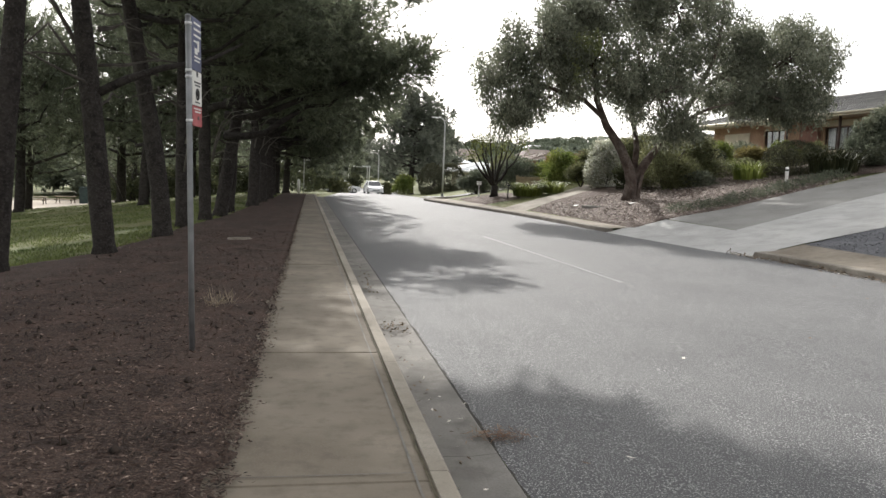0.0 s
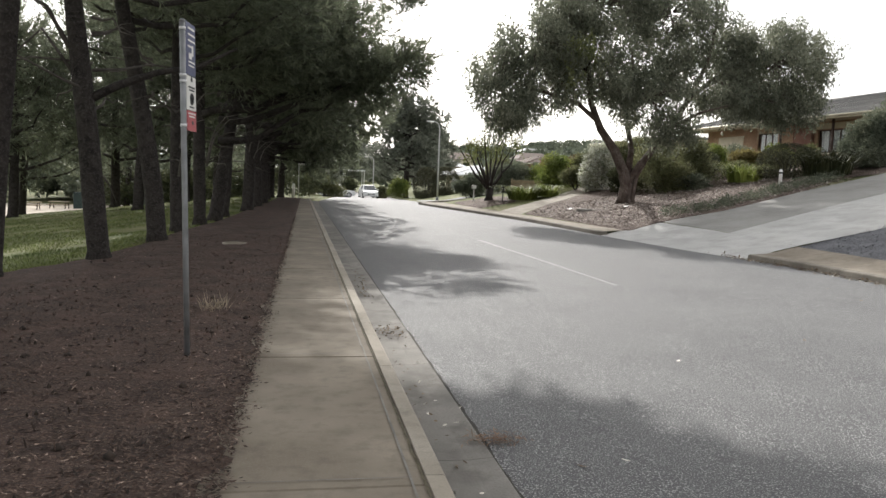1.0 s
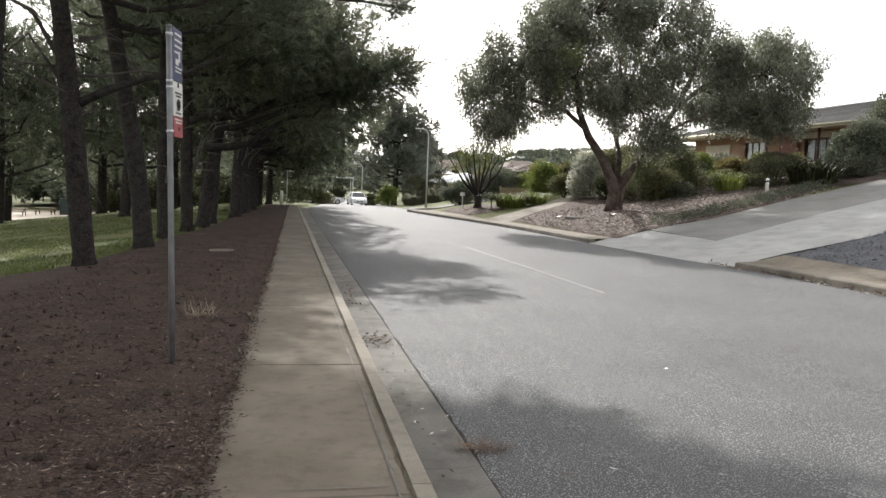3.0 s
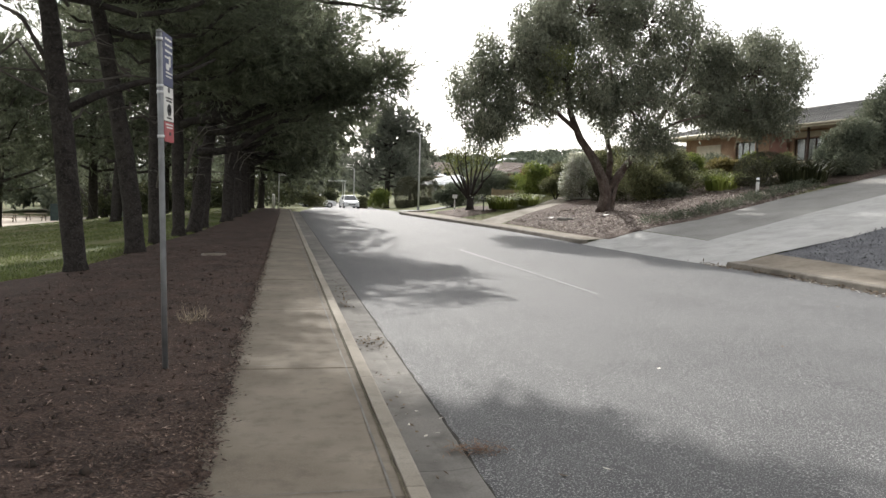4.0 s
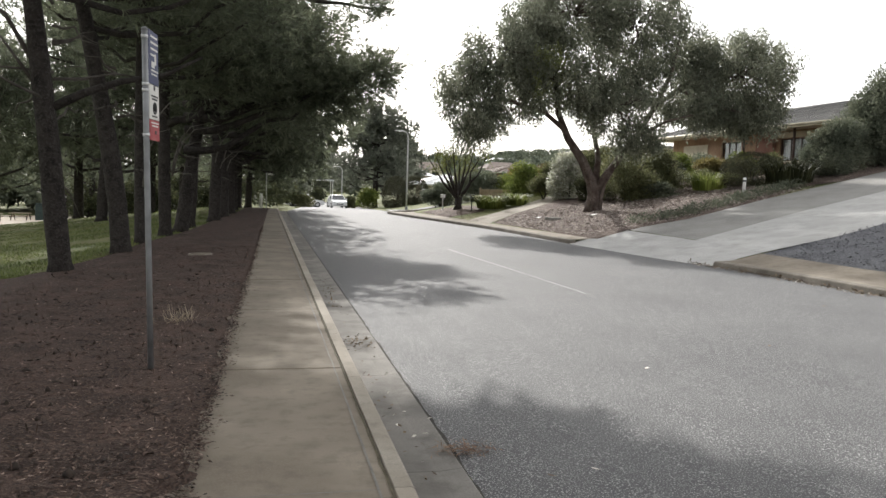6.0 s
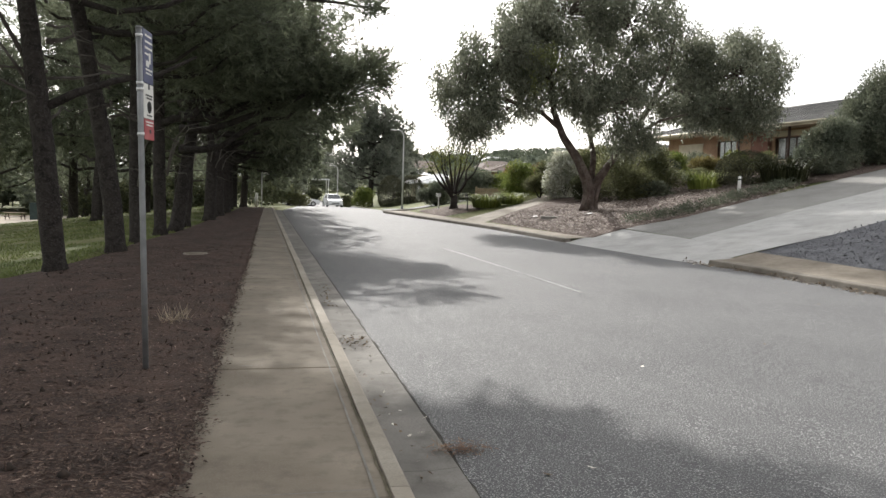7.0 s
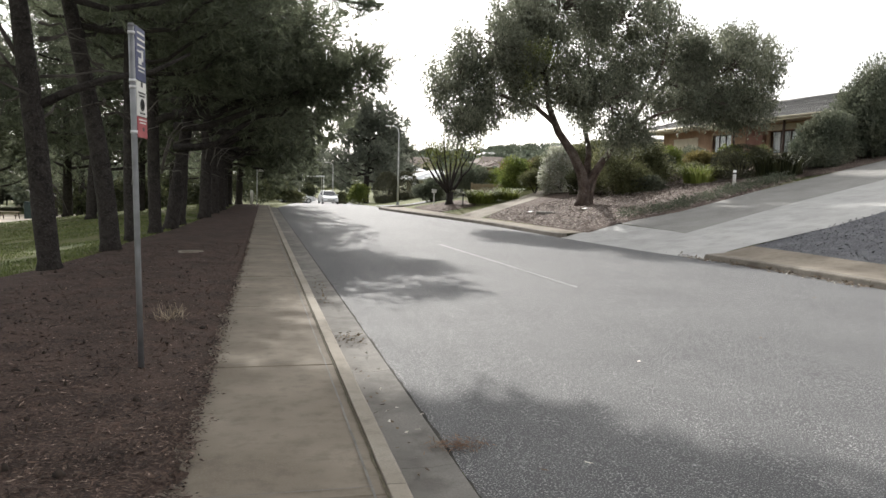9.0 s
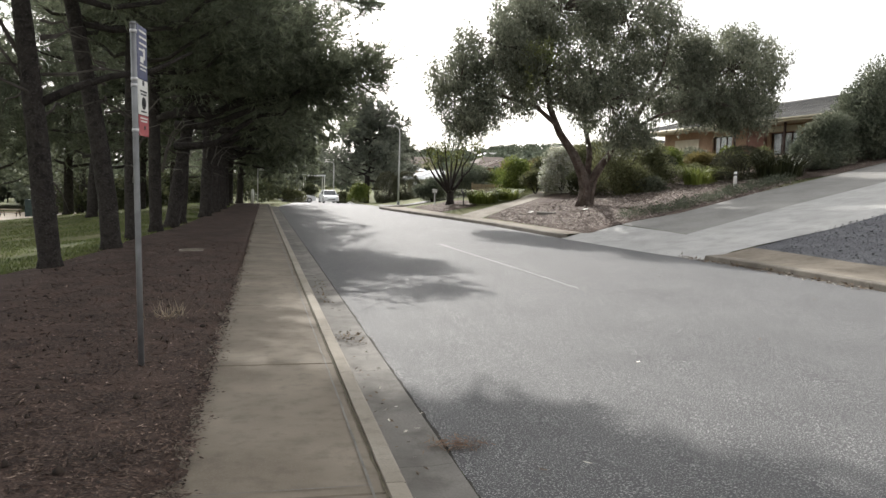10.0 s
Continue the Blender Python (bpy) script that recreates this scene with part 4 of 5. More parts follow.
# ---- things on the verge ----
def bus_sign():
    t = thing("bus_stop_sign", (-0.912, 6.72, 0.02), "galvanised pole with a narrow blue, white and red stop sign", "sign")
    t.matrix_world = pose(-0.93, 6.72, 0.0, -0.2, -1.15, 0)
    tube("pole", [(0, 0, -0.15), (0, 0, 1.0), (0, 0, 2.0), (0, 0, 2.82)], [0.024] * 4, GALV, t, 20)
    tube("cap", [(0, 0, 2.81), (0, 0, 2.826), (0, 0, 2.836)], [0.026, 0.026, 0.015], GALV, t, 20, label="flat steel cap")
    for z in (2.76, 2.38, 2.33, 1.97):
        tube("clamp", [(0, 0, z - 0.012), (0, 0, z + 0.012)], [0.028, 0.028], STEELBAND, t, 20, label="bright steel band")
    turn = pose(0.022, 0.03, 0, 0, 0, 82.5)
    w = 0.29

    def face(name, z0, z1, material, label, lines):
        pb = part(name, box((w, 0.006, z1 - z0), (w / 2, 0, z0), 0.0025), material, t, label)
        pb.data.transform(turn)
        for lx, lz, lw, lh, m in lines:
            b = part("bar", box((lw, 0.002, lh), (lx, -0.0045, lz), 0), m, pb)
            b.data.transform(turn)

    rng = random.Random(5)
    blue = [(0.15 + rng.uniform(-0.02, 0.02), 2.775 - 0.05 * i, rng.uniform(0.13, 0.22), 0.016, SIGNWHITE) for i in range(4)] + [(0.12, 2.53, 0.09, 0.05, SIGNWHITE), (0.19, 2.56, 0.05, 0.09, SIGNWHITE), (0.16, 2.50, 0.2, 0.014, SIGNWHITE), (0.15, 2.47, 0.17, 0.012, SIGNWHITE)]
    face("panel", 2.395, 2.83, SIGNBLUE, "dark blue panel with white lines of print", blue)
    white = [(0.15, 2.345, 0.05, 0.04, SIGNBLACK), (0.15, 2.29, 0.2, 0.014, SIGNBLACK), (0.15, 2.265, 0.16, 0.014, SIGNBLACK), (0.15, 2.125, 0.15, 0.012, SIGNBLACK)]
    face("panel", 2.105, 2.39, SIGNWHITE, "white panel with a black round symbol", white)
    red = [(0.15, 2.07, 0.22, 0.012, SIGNWHITE), (0.15, 2.045, 0.18, 0.012, SIGNWHITE), (0.17, 1.985, 0.05, 0.03, SIGNBLACK)]
    face("panel", 1.93, 2.10, SIGNRED, "red panel with white lines of print", red)
    ring = joined("symbol", [tube_data([(0.15 + 0.05 * math.cos(a), -0.004, 2.2 + 0.045 * math.sin(a)) for a in np.linspace(0, 6.28, 19)], [0.007] * 19, 5), tube_data([(0.12, -0.004, 2.235), (0.15, -0.004, 2.19), (0.17, -0.004, 2.17)], [0.012, 0.016, 0.01], 5)], SIGNBLACK, t, "black round symbol")
    ring.data.transform(turn)


bus_sign()

STRAWBROWN = mat("brown_needles", (0.14, 0.085, 0.055), (0.24, 0.16, 0.11), 6, 0.9, 0, 40, island=0.4)
rng = np.random.default_rng(9)
# bark chips, cones and needles on the mulch
n = 52000
cy = np.where(rng.uniform(0, 1, n) < 0.85, 2.2 + 17 * rng.uniform(0, 1, n) ** 1.6, rng.uniform(-6, 2.2, n))
cx = np.array([rng.uniform(-1.6 - 0.42 * max(v, 6), pl(v) + 0.03) for v in cy])
keep = np.array([True if v < 11 else x > -3.3 for x, v in zip(cx, cy)])
cx, cy = cx[keep], cy[keep]
cz = np.array([ground_z(a, b) + 0.035 + 0.02 * (noise.noise((a * 2.2, b * 2.2, 1)) + 0.6 * noise.noise((a * 9, b * 9, 5))) for a, b in zip(cx, cy)])
way = rng.normal(size=(len(cx), 3)) * np.array([1, 1, 0.18])
chips = blades("mulch_chips", np.stack([cx, cy, cz], 1), way, 0.062, 0.014, CHIP, None, rng, lying=True)
tagged(chips, "loose bark chips and dry needles on the mulch", "bark chips", kind="stuff")


def ovoid(at, r, h, segs=7, rng=None):
    pts = [(at[0], at[1], at[2] + h * k) for k in (0, 0.25, 0.6, 1)]
    return tube_data(pts, [r * 0.5, r, r * 0.8, r * 0.15], segs, 0.2, rng)


cones = []
for i in range(150):
    v = 3 + 11 * rng.uniform() ** 1.3
    x = rng.uniform(-1.0 - 0.42 * v, pl(v) - 0.15)
    if v > 12 and x < -3.3:
        continue
    cones.append(ovoid((x, v, ground_z(x, v) + 0.02), 0.012 + 0.026 * rng.uniform() ** 2, rng.uniform(0.015, 0.05), 7, rng))
tagged(joined("pine_cones", cones, CONE), "small dark pine cones fallen on the mulch", "pine cones", kind="stuff")

def ml(y):
    return float(np.interp(y, [b for a, b in mul_b], [a for a, b in mul_b]))


# creeping litter over the slab's edge
n = 5200
ey = 2.5 + 25 * rng.uniform(0, 1, n) ** 1.5
ex = np.array([ml(v) - 0.075 + abs(rng.normal()) * (0.05 + 0.06 * max(0, noise.noise((3, v * 3.0, 2)))) for v in ey])
ez = np.full(n, 0.012) + rng.uniform(0, 0.012, n)
tagged(blades("edge_litter", np.stack([ex, ey, ez], 1), rng.normal(size=(n, 3)) * np.array([1, 1, 0.15]), 0.04, 0.013, CHIP, None, rng, lying=True), "needles and bark spilling onto the path", "litter", kind="stuff")


def litter_patch(name, c, r, n, material, label, ln=0.06, wd=0.025, lift=0.01, flat=0.25):
    g = np.random.default_rng(int(c[0] * 100 + c[1] * 10) % 10000)
    p = g.normal(size=(n, 3)) * np.array([r[0], r[1], 0.0]) + np.array([c[0], c[1], c[2] + lift])
    p[:, 2] += g.uniform(0, r[2], n)
    tagged(blades(name, p, g.normal(size=(n, 3)) * np.array([1, 1, flat]), ln, wd, material, None, g, lying=True), label, "leaf litter", kind="stuff")


litter_patch("leaf_litter", (1.28, 4.78, -0.12), (0.1, 0.055, 0.035), 260, STRAWBROWN, "heap of brown needles caught in the gutter", 0.07, 0.006)
litter_patch("leaf_litter", (1.0, 8.3, -0.12), (0.09, 0.2, 0.04), 110, LITTER, "dark leaves caught in the gutter", 0.045, 0.02)
litter_patch("leaf_litter", (0.98, 11.8, -0.12), (0.06, 0.9, 0.03), 90, LITTER, "dark leaves scattered in the gutter", 0.045, 0.02)
litter_patch("leaf_litter", (0.92, 6.1, -0.12), (0.04, 1.2, 0.02), 30, LITTER, "dark leaves scattered in the gutter", 0.045, 0.02)
litter_patch("leaf_litter", (1.0, 5.6, -0.12), (0.12, 1.2, 0.01), 16, LITTERPALE, "few pale leaves lying in the gutter", 0.05, 0.03)
for yy in (12.5, 14, 15.5, 17):
    litter_patch("leaf_litter", (kerb_x(yy) - 0.22, yy, -0.12), (0.1, 0.6, 0.03), 110, LITTER, "brown leaves along the far kerb", 0.08, 0.04)
    litter_patch("leaf_litter", (kerb_x(yy) - 0.22, yy, -0.12), (0.1, 0.6, 0.02), 14, LITTERPALE, "pale leaves along the far kerb", 0.07, 0.04)
for x, v in ((3.95, 9.94), (5.56, 7.58), (3.62, 6.75), (2.02, 4.32), (1.71, 4.27), (6.6, 14.2), (7.4, 13.2), (7.9, 15.1), (8.4, 17.5), (6.4, 17.2), (9.0, 11.8), (8.6, 10.5)):
    pale = (x, v) in ((3.62, 6.75), (2.02, 4.32))
    a = rng.uniform(0, 3.1)
    vs = [(x + 0.034 * math.cos(a) * p - 0.016 * math.sin(a) * q, v + 0.034 * math.sin(a) * p + 0.016 * math.cos(a) * q, road_surface(x, v) + 0.004 + 0.006 * abs(p) + 0.004 * (q > 0)) for p, q in ((-1, 0), (-0.3, 1), (0.5, 0.9), (1, 0.1), (0.4, -0.9), (-0.4, -0.8))]
    tagged(mesh("fallen_leaf", vs, [(0, 1, 2, 3, 4, 5)], LITTERPALE if pale else LITTER), "pale dry fallen leaf on the asphalt" if pale else "dark dry fallen leaf on the asphalt", "leaf", "fallen leaves on the road")

# short grass on the park lawn
g = np.random.default_rng(16)
n = 90000
ly = 12 + 34 * g.uniform(0, 1, n) ** 1.5
lx = np.array([float(np.interp(v, [b for a, b in mul_a], [a for a, b in mul_a])) for v in ly]) - 0.05 - 14 * g.uniform(0, 1, n) ** 1.3
lz = np.array([ground_z(a, b) - 0.03 for a, b in zip(lx, ly)])
thick = np.array([noise.noise((a * 0.6, b * 0.6, 4)) for a, b in zip(lx, ly)]) > -0.22
lawn = blades("lawn_grass", np.stack([lx, ly, lz], 1)[thick], g.normal(size=(int(thick.sum()), 3)) * 0.45 + np.array([0, 0, 1]), 0.07, 0.014, GRASSBLADE, None, g)
tagged(lawn, "short patchy green grass on the park lawn", "grass", kind="stuff")

# dry grass tuft and an inspection cover in the mulch
g = np.random.default_rng(14)
n = 75
p = np.stack([-0.93 + g.normal(size=n) * 0.09, 8.9 + g.normal(size=n) * 0.09, np.full(n, 0.02)], 1)
tuft = thing("grass_tuft", (0, 0, 0), "small tuft of dry straw-coloured grass in the mulch", "grass")
blades("blade_clump", p, g.normal(size=(n, 3)) * np.array([0.7, 0.7, 0.4]) + np.array([0, 0, 0.8]), 0.22, 0.006, STRAW, tuft, g)
cover = thing("inspection_cover", (-1.3, 17.0, 0.03), "pale concrete inspection cover set in the mulch", "cover")
tube("rim", [(0, 0, -0.05), (0, 0, 0.012)], [0.27, 0.26], KERB, cover, 24)
tube("lid", [(0, 0, 0.0), (0, 0, 0.02)], [0.21, 0.205], CONCRETE, cover, 24)


# ---- street furniture ----
def light_pole(at, h, label):
    x, y = at
    t = thing("street_light", (x, y, ground_z(x, y) - 0.05), label, "street light", "street lights")
    tube("pole", [(0, 0, 0), (0, 0, h * 0.5), (0, 0, h * 0.9), (-0.04, 0, h * 0.95), (-0.17, 0, h * 0.985), (-0.38, 0, h * 1.0), (-0.75, 0, h * 1.005)], [0.075, 0.06, 0.048, 0.042, 0.038, 0.034, 0.03], PALEPOLE, t, 12)
    tube("base_collar", [(0, 0, 0), (0, 0, 0.3)], [0.12, 0.11], GALV, t, 12)
    part("lantern", box((0.4, 0.16, 0.08), (-0.9, 0, h * 0.997), 0.025), WHITE, t, "pale lantern head")


light_pole((11.3, 63.0), 6.4, "slim grey steel street light at the corner")
light_pole((9.3, 97), 5.0, "slim grey steel street light down the road")


def mailbox(at, body, label, h=1.0):
    x, y = at
    t = thing("letterbox", (x, y, ground_z(x, y)), label, "letterbox", "letterboxes")
    part("post", box((0.05, 0.05, h), (0, 0, -0.05), 0.006), body, t)
    part("letter_case", box((0.22, 0.3, 0.17), (0, 0, h - 0.06), 0.015), body, t)
    part("lid", box((0.26, 0.34, 0.03), (0, 0, h + 0.11), 0.008), body, t)
    part("slot", box((0.012, 0.2, 0.02), (-0.112, 0, h + 0.05), 0), SIGNBLACK, t, "dark letter slot")


mailbox((9.85, 43.3), WHITE, "white letterbox on a post at the footpath", 0.75)
mailbox((10.75, 40.3), SIGNBLACK, "black letterbox on a thin post", 0.72)
mailbox((11.9, 98), WHITE, "white letterbox on a post down the road", 1.3)

bol = thing("bollard", (19.29, 28.82, ground_z(19.29, 28.82) - 0.03), "white garden bollard with a dark reflector band", "bollard")
tube("post", [(0, 0, 0), (0, 0, 0.72), (0, 0, 0.75)], [0.07, 0.065, 0.045], WHITE, bol, 14)
tube("band", [(0, 0, 0.58), (0, 0, 0.65)], [0.0685, 0.068], SIGNBLACK, bol, 14, label="dark reflector band")

nm = thing("street_name_sign", (0.12, 52, ground_z(0.12, 52)), "street name sign with a plain pale blade on a post", "sign")
tube("post", [(0, 0, 0), (0, 0, 2.3)], [0.035, 0.035], PALEPOLE, nm, 10)
part("blade", box((0.6, 0.03, 0.14), (0.28, 0, 2.12), 0.005), SIGNWHITE, nm, "pale name blade")
mk = thing("marker_post", (-0.2, 50, ground_z(-0.2, 50)), "short pale green marker post beside the path", "post")
tube("post", [(0, 0, 0), (0, 0, 0.85), (0, 0, 0.9)], [0.09, 0.09, 0.04], SIGNWHITE, mk, 10)


def park_sign(at, h, w):
    x, y = at
    t = thing("park_sign", (x, y, ground_z(x, y)), "small pale board on a post in the park", "sign")
    tube("post", [(0, 0, 0), (0, 0, h)], [0.035, 0.035], GALV, t, 8)
    part("board", box((w, 0.03, 0.12), (0, -0.05, h * 0.72), 0.005), WHITE, t, "pale board")


park_sign((-8.0, 44.0), 1.35, 0.52)


def picnic_table(at, turn):
    x, y = at
    t = thing("picnic_table", (x, y, ground_z(x, y)), "weathered picnic table with two benches on bare sand", "table", "picnic tables", turn)
    for k in range(4):
        part("tabletop_board", box((2.2, 0.19, 0.05), (0, -0.3 + 0.2 * k, 0.74), 0.006), TIMBER, t)
    for s in (-0.8, 0.8):
        part("bench_seat", box((2.2, 0.3, 0.05), (0, s, 0.44), 0.008), TIMBER, t)
        part("cross_bar", box((0.08, 1.8, 0.09), (s, 0, 0.36), 0.006), TIMBERDARK, t)
        for q in (-1, 1):
            tube("leg", [(s, 0.65 * q, 0), (s, 0.3 * q, 0.74)], [0.05, 0.05], TIMBERDARK, t, 6)


picnic_table((-27.2, 88), 4)
picnic_table((-26.0, 94), -3)
bn = thing("litter_bin", (-24.0, 94, ground_z(-24, 94)), "tall dark green litter bin enclosure at the picnic ground", "bin")
part("body", box((0.9, 0.8, 1.7), (0, 0, 0), 0.05), BIN, bn)
part("lid", box((1.0, 0.9, 0.2), (0, 0, 1.7), 0.06), BIN, bn)


def car(at, turn, label, ute=False):
    x, y = at
    t = thing("parked_car", (x, y, road_surface(x, y)), label, "car", "parked cars", turn)

    def hull(name, rings, material, lab=""):
        vs, fs = [], []
        for yy, z0, z1, w0, w1 in rings:
            vs += [(-w0, yy, z0), (w0, yy, z0), (w1, yy, z1), (-w1, yy, z1)]
        for i in range(len(rings) - 1):
            for k in range(4):
                k2 = (k + 1) % 4
                fs.append((4 * i + k, 4 * i + k2, 4 * i + 4 + k2, 4 * i + 4 + k))
        n = 4 * (len(rings) - 1)
        fs += [(0, 3, 2, 1), (n, n + 1, n + 2, n + 3)]
        return mesh(name, vs, fs, material, t, lab)

    hull("body", [(-2.15, 0.35, 0.62, 0.72, 0.66), (-2.0, 0.25, 0.78, 0.86, 0.8), (-1.0, 0.22, 0.92, 0.9, 0.84), (0.5, 0.22, 0.95, 0.9, 0.85), (1.9, 0.25, 0.95, 0.88, 0.82), (2.15, 0.35, 0.8, 0.8, 0.75)], CARWHITE)
    if ute:
        hull("cabin", [(-0.9, 0.9, 0.95, 0.82, 0.8), (-0.3, 0.92, 1.48, 0.82, 0.64), (0.5, 0.92, 1.5, 0.82, 0.64), (0.65, 0.92, 1.0, 0.82, 0.8)], CARWHITE)
    else:
        hull("cabin", [(-1.1, 0.9, 0.95, 0.82, 0.8), (-0.3, 0.92, 1.45, 0.82, 0.62), (1.2, 0.92, 1.47, 0.82, 0.62), (1.9, 0.92, 1.0, 0.8, 0.76)], CARWHITE)
    vs = [(-0.72, -1.09, 0.97), (0.72, -1.09, 0.97), (0.57, -0.36, 1.41), (-0.57, -0.36, 1.41)]
    mesh("windscreen", [(a, b - 0.03, c + 0.02) for a, b, c in vs], [(0, 1, 2, 3)], GLASS, t, "dark windscreen")
    for s in (-1, 1):
        part("headlight", box((0.3, 0.08, 0.16), (0.6 * s, -2.06, 0.62), 0.03), STEELBAND, t, "clear headlight")
        part("mirror", box((0.16, 0.1, 0.12), (0.98 * s, -0.75, 0.95), 0.03), CARWHITE, t)
        mesh("side_window", [(0.845 * s, -0.6, 0.98), (0.845 * s, 0.45, 0.98), (0.67 * s, 0.4, 1.38), (0.67 * s, -0.2, 1.38)], [(0, 1, 2, 3)], GLASS, t, "dark side window")
        for q in (-1.35, 1.35):
            w = tube("wheel", [(0.70 * s, q, 0.31), (0.9 * s, q, 0.31)], [0.31, 0.31], RUBBER, t, 18, smooth=False)
            tube("rim", [(0.88 * s, q, 0.31), (0.91 * s, q, 0.31)], [0.19, 0.18], STEELBAND, w, 14, smooth=False)
    part("grille", box((0.8, 0.05, 0.14), (0, -2.14, 0.42), 0.02), SIGNBLACK, t, "dark grille")
    part("plate", box((0.36, 0.02, 0.1), (0, -2.18, 0.5), 0.005), SIGNWHITE, t, "plain plate")


car((8.1, 90), 4, "white hatchback parked at the side of the road")
car((4.6, 92.5), 96, "white utility car standing across the road's end", True)


# ---- houses ----
def wall_run(house_ob, axis, at, a0, a1, z0, z1, thick, openings, material):
    """A wall along x or y with openings (a0, a1, z0, z1) cut through it."""
    def put(p, q, u, v):
        if q - p < 0.02 or v - u < 0.02:
            return
        size = (q - p, thick, v - u) if axis == "x" else (thick, q - p, v - u)
        c = ((p + q) / 2, at, u) if axis == "x" else (at, (p + q) / 2, u)
        part("wall", box(size, c, 0), material, house_ob)
    x = a0
    for o in sorted(openings):
        put(x, o[0], z0, z1)
        put(o[0], o[1], z0, o[2])
        put(o[0], o[1], o[3], z1)
        x = o[1]
    put(x, a1, z0, z1)


def window(house_ob, axis, at, o, out=-1, curtain=True):
    a0, a1, z0, z1 = o
    m = Matrix() if axis == "x" else Matrix(((0, 1, 0, 0), (1, 0, 0, 0), (0, 0, 1, 0), (0, 0, 0, 1)))
    w, h, c = a1 - a0, z1 - z0, (a0 + a1) / 2

    def bit(name, size, p, material, parent, lab=""):
        bm = box(size, p, 0.004)
        bm.transform(m)
        if axis == "y":
            bmesh.ops.reverse_faces(bm, faces=bm.faces[:])
        return part(name, bm, material, parent, lab)
    fr = bit("window", (w, 0.05, 0.06), (c, at, z1 - 0.06), TIMBERDARK, house_ob, "dark framed window with pale curtains")
    bit("frame", (w, 0.05, 0.06), (c, at, z0), TIMBERDARK, fr)
    for k in (0, 0.33, 0.67, 1):
        bit("mullion", (0.06, 0.05, h - 0.12), (a0 + 0.03 + (w - 0.06) * k, at, z0 + 0.06), TIMBERDARK, fr)
    bit("sill", (w + 0.2, 0.16, 0.06), (c, at + out * 0.1, z0 - 0.07), CREAM, fr)
    pane = bit("pane", (w - 0.06, 0.012, h - 0.1), (c, at + 0.02, z0 + 0.05), GLASSCLEAR, fr)
    pane.visible_shadow = False
    if curtain:
        vs, fs = [], []
        k = 36
        for i in range(k + 1):
            a = a0 + 0.03 + (w - 0.06) * i / k
            d = 0.16 + 0.03 * math.sin(i * 1.9)
            vs += [(a, at - out * d, z0), (a, at - out * d, z1)]
            if i:
                fs.append((2 * i - 2, 2 * i, 2 * i + 1, 2 * i - 1))
        ob = mesh("curtain", vs, fs, CURTAIN, fr, "pale hanging curtain")
        ob.data.transform(m)


def roof_plane(a, b, c, d, n, step=0.03):
    """Tile courses from the eave a-b up to c-d."""
    a, b, c, d = [Vector(v) for v in (a, b, c, d)]
    nrm = (b - a).cross(d - a)
    if nrm.length < 1e-6:
        nrm = (b - a).cross(c - a)
    nrm.normalize()
    if nrm.z < 0:
        nrm = -nrm
    rows = []
    for i in range(n):
        t0, t1 = i / n, (i + 1) / n
        p, q = a.lerp(d, t0) + nrm * step, b.lerp(c, t0) + nrm * step
        r, s = b.lerp(c, t1), a.lerp(d, t1)
        rows.append(([p, q, r, s, p - nrm * step * 1.2, q - nrm * step * 1.2], [(0, 1, 2, 3), (4, 5, 1, 0)]))
    return rows


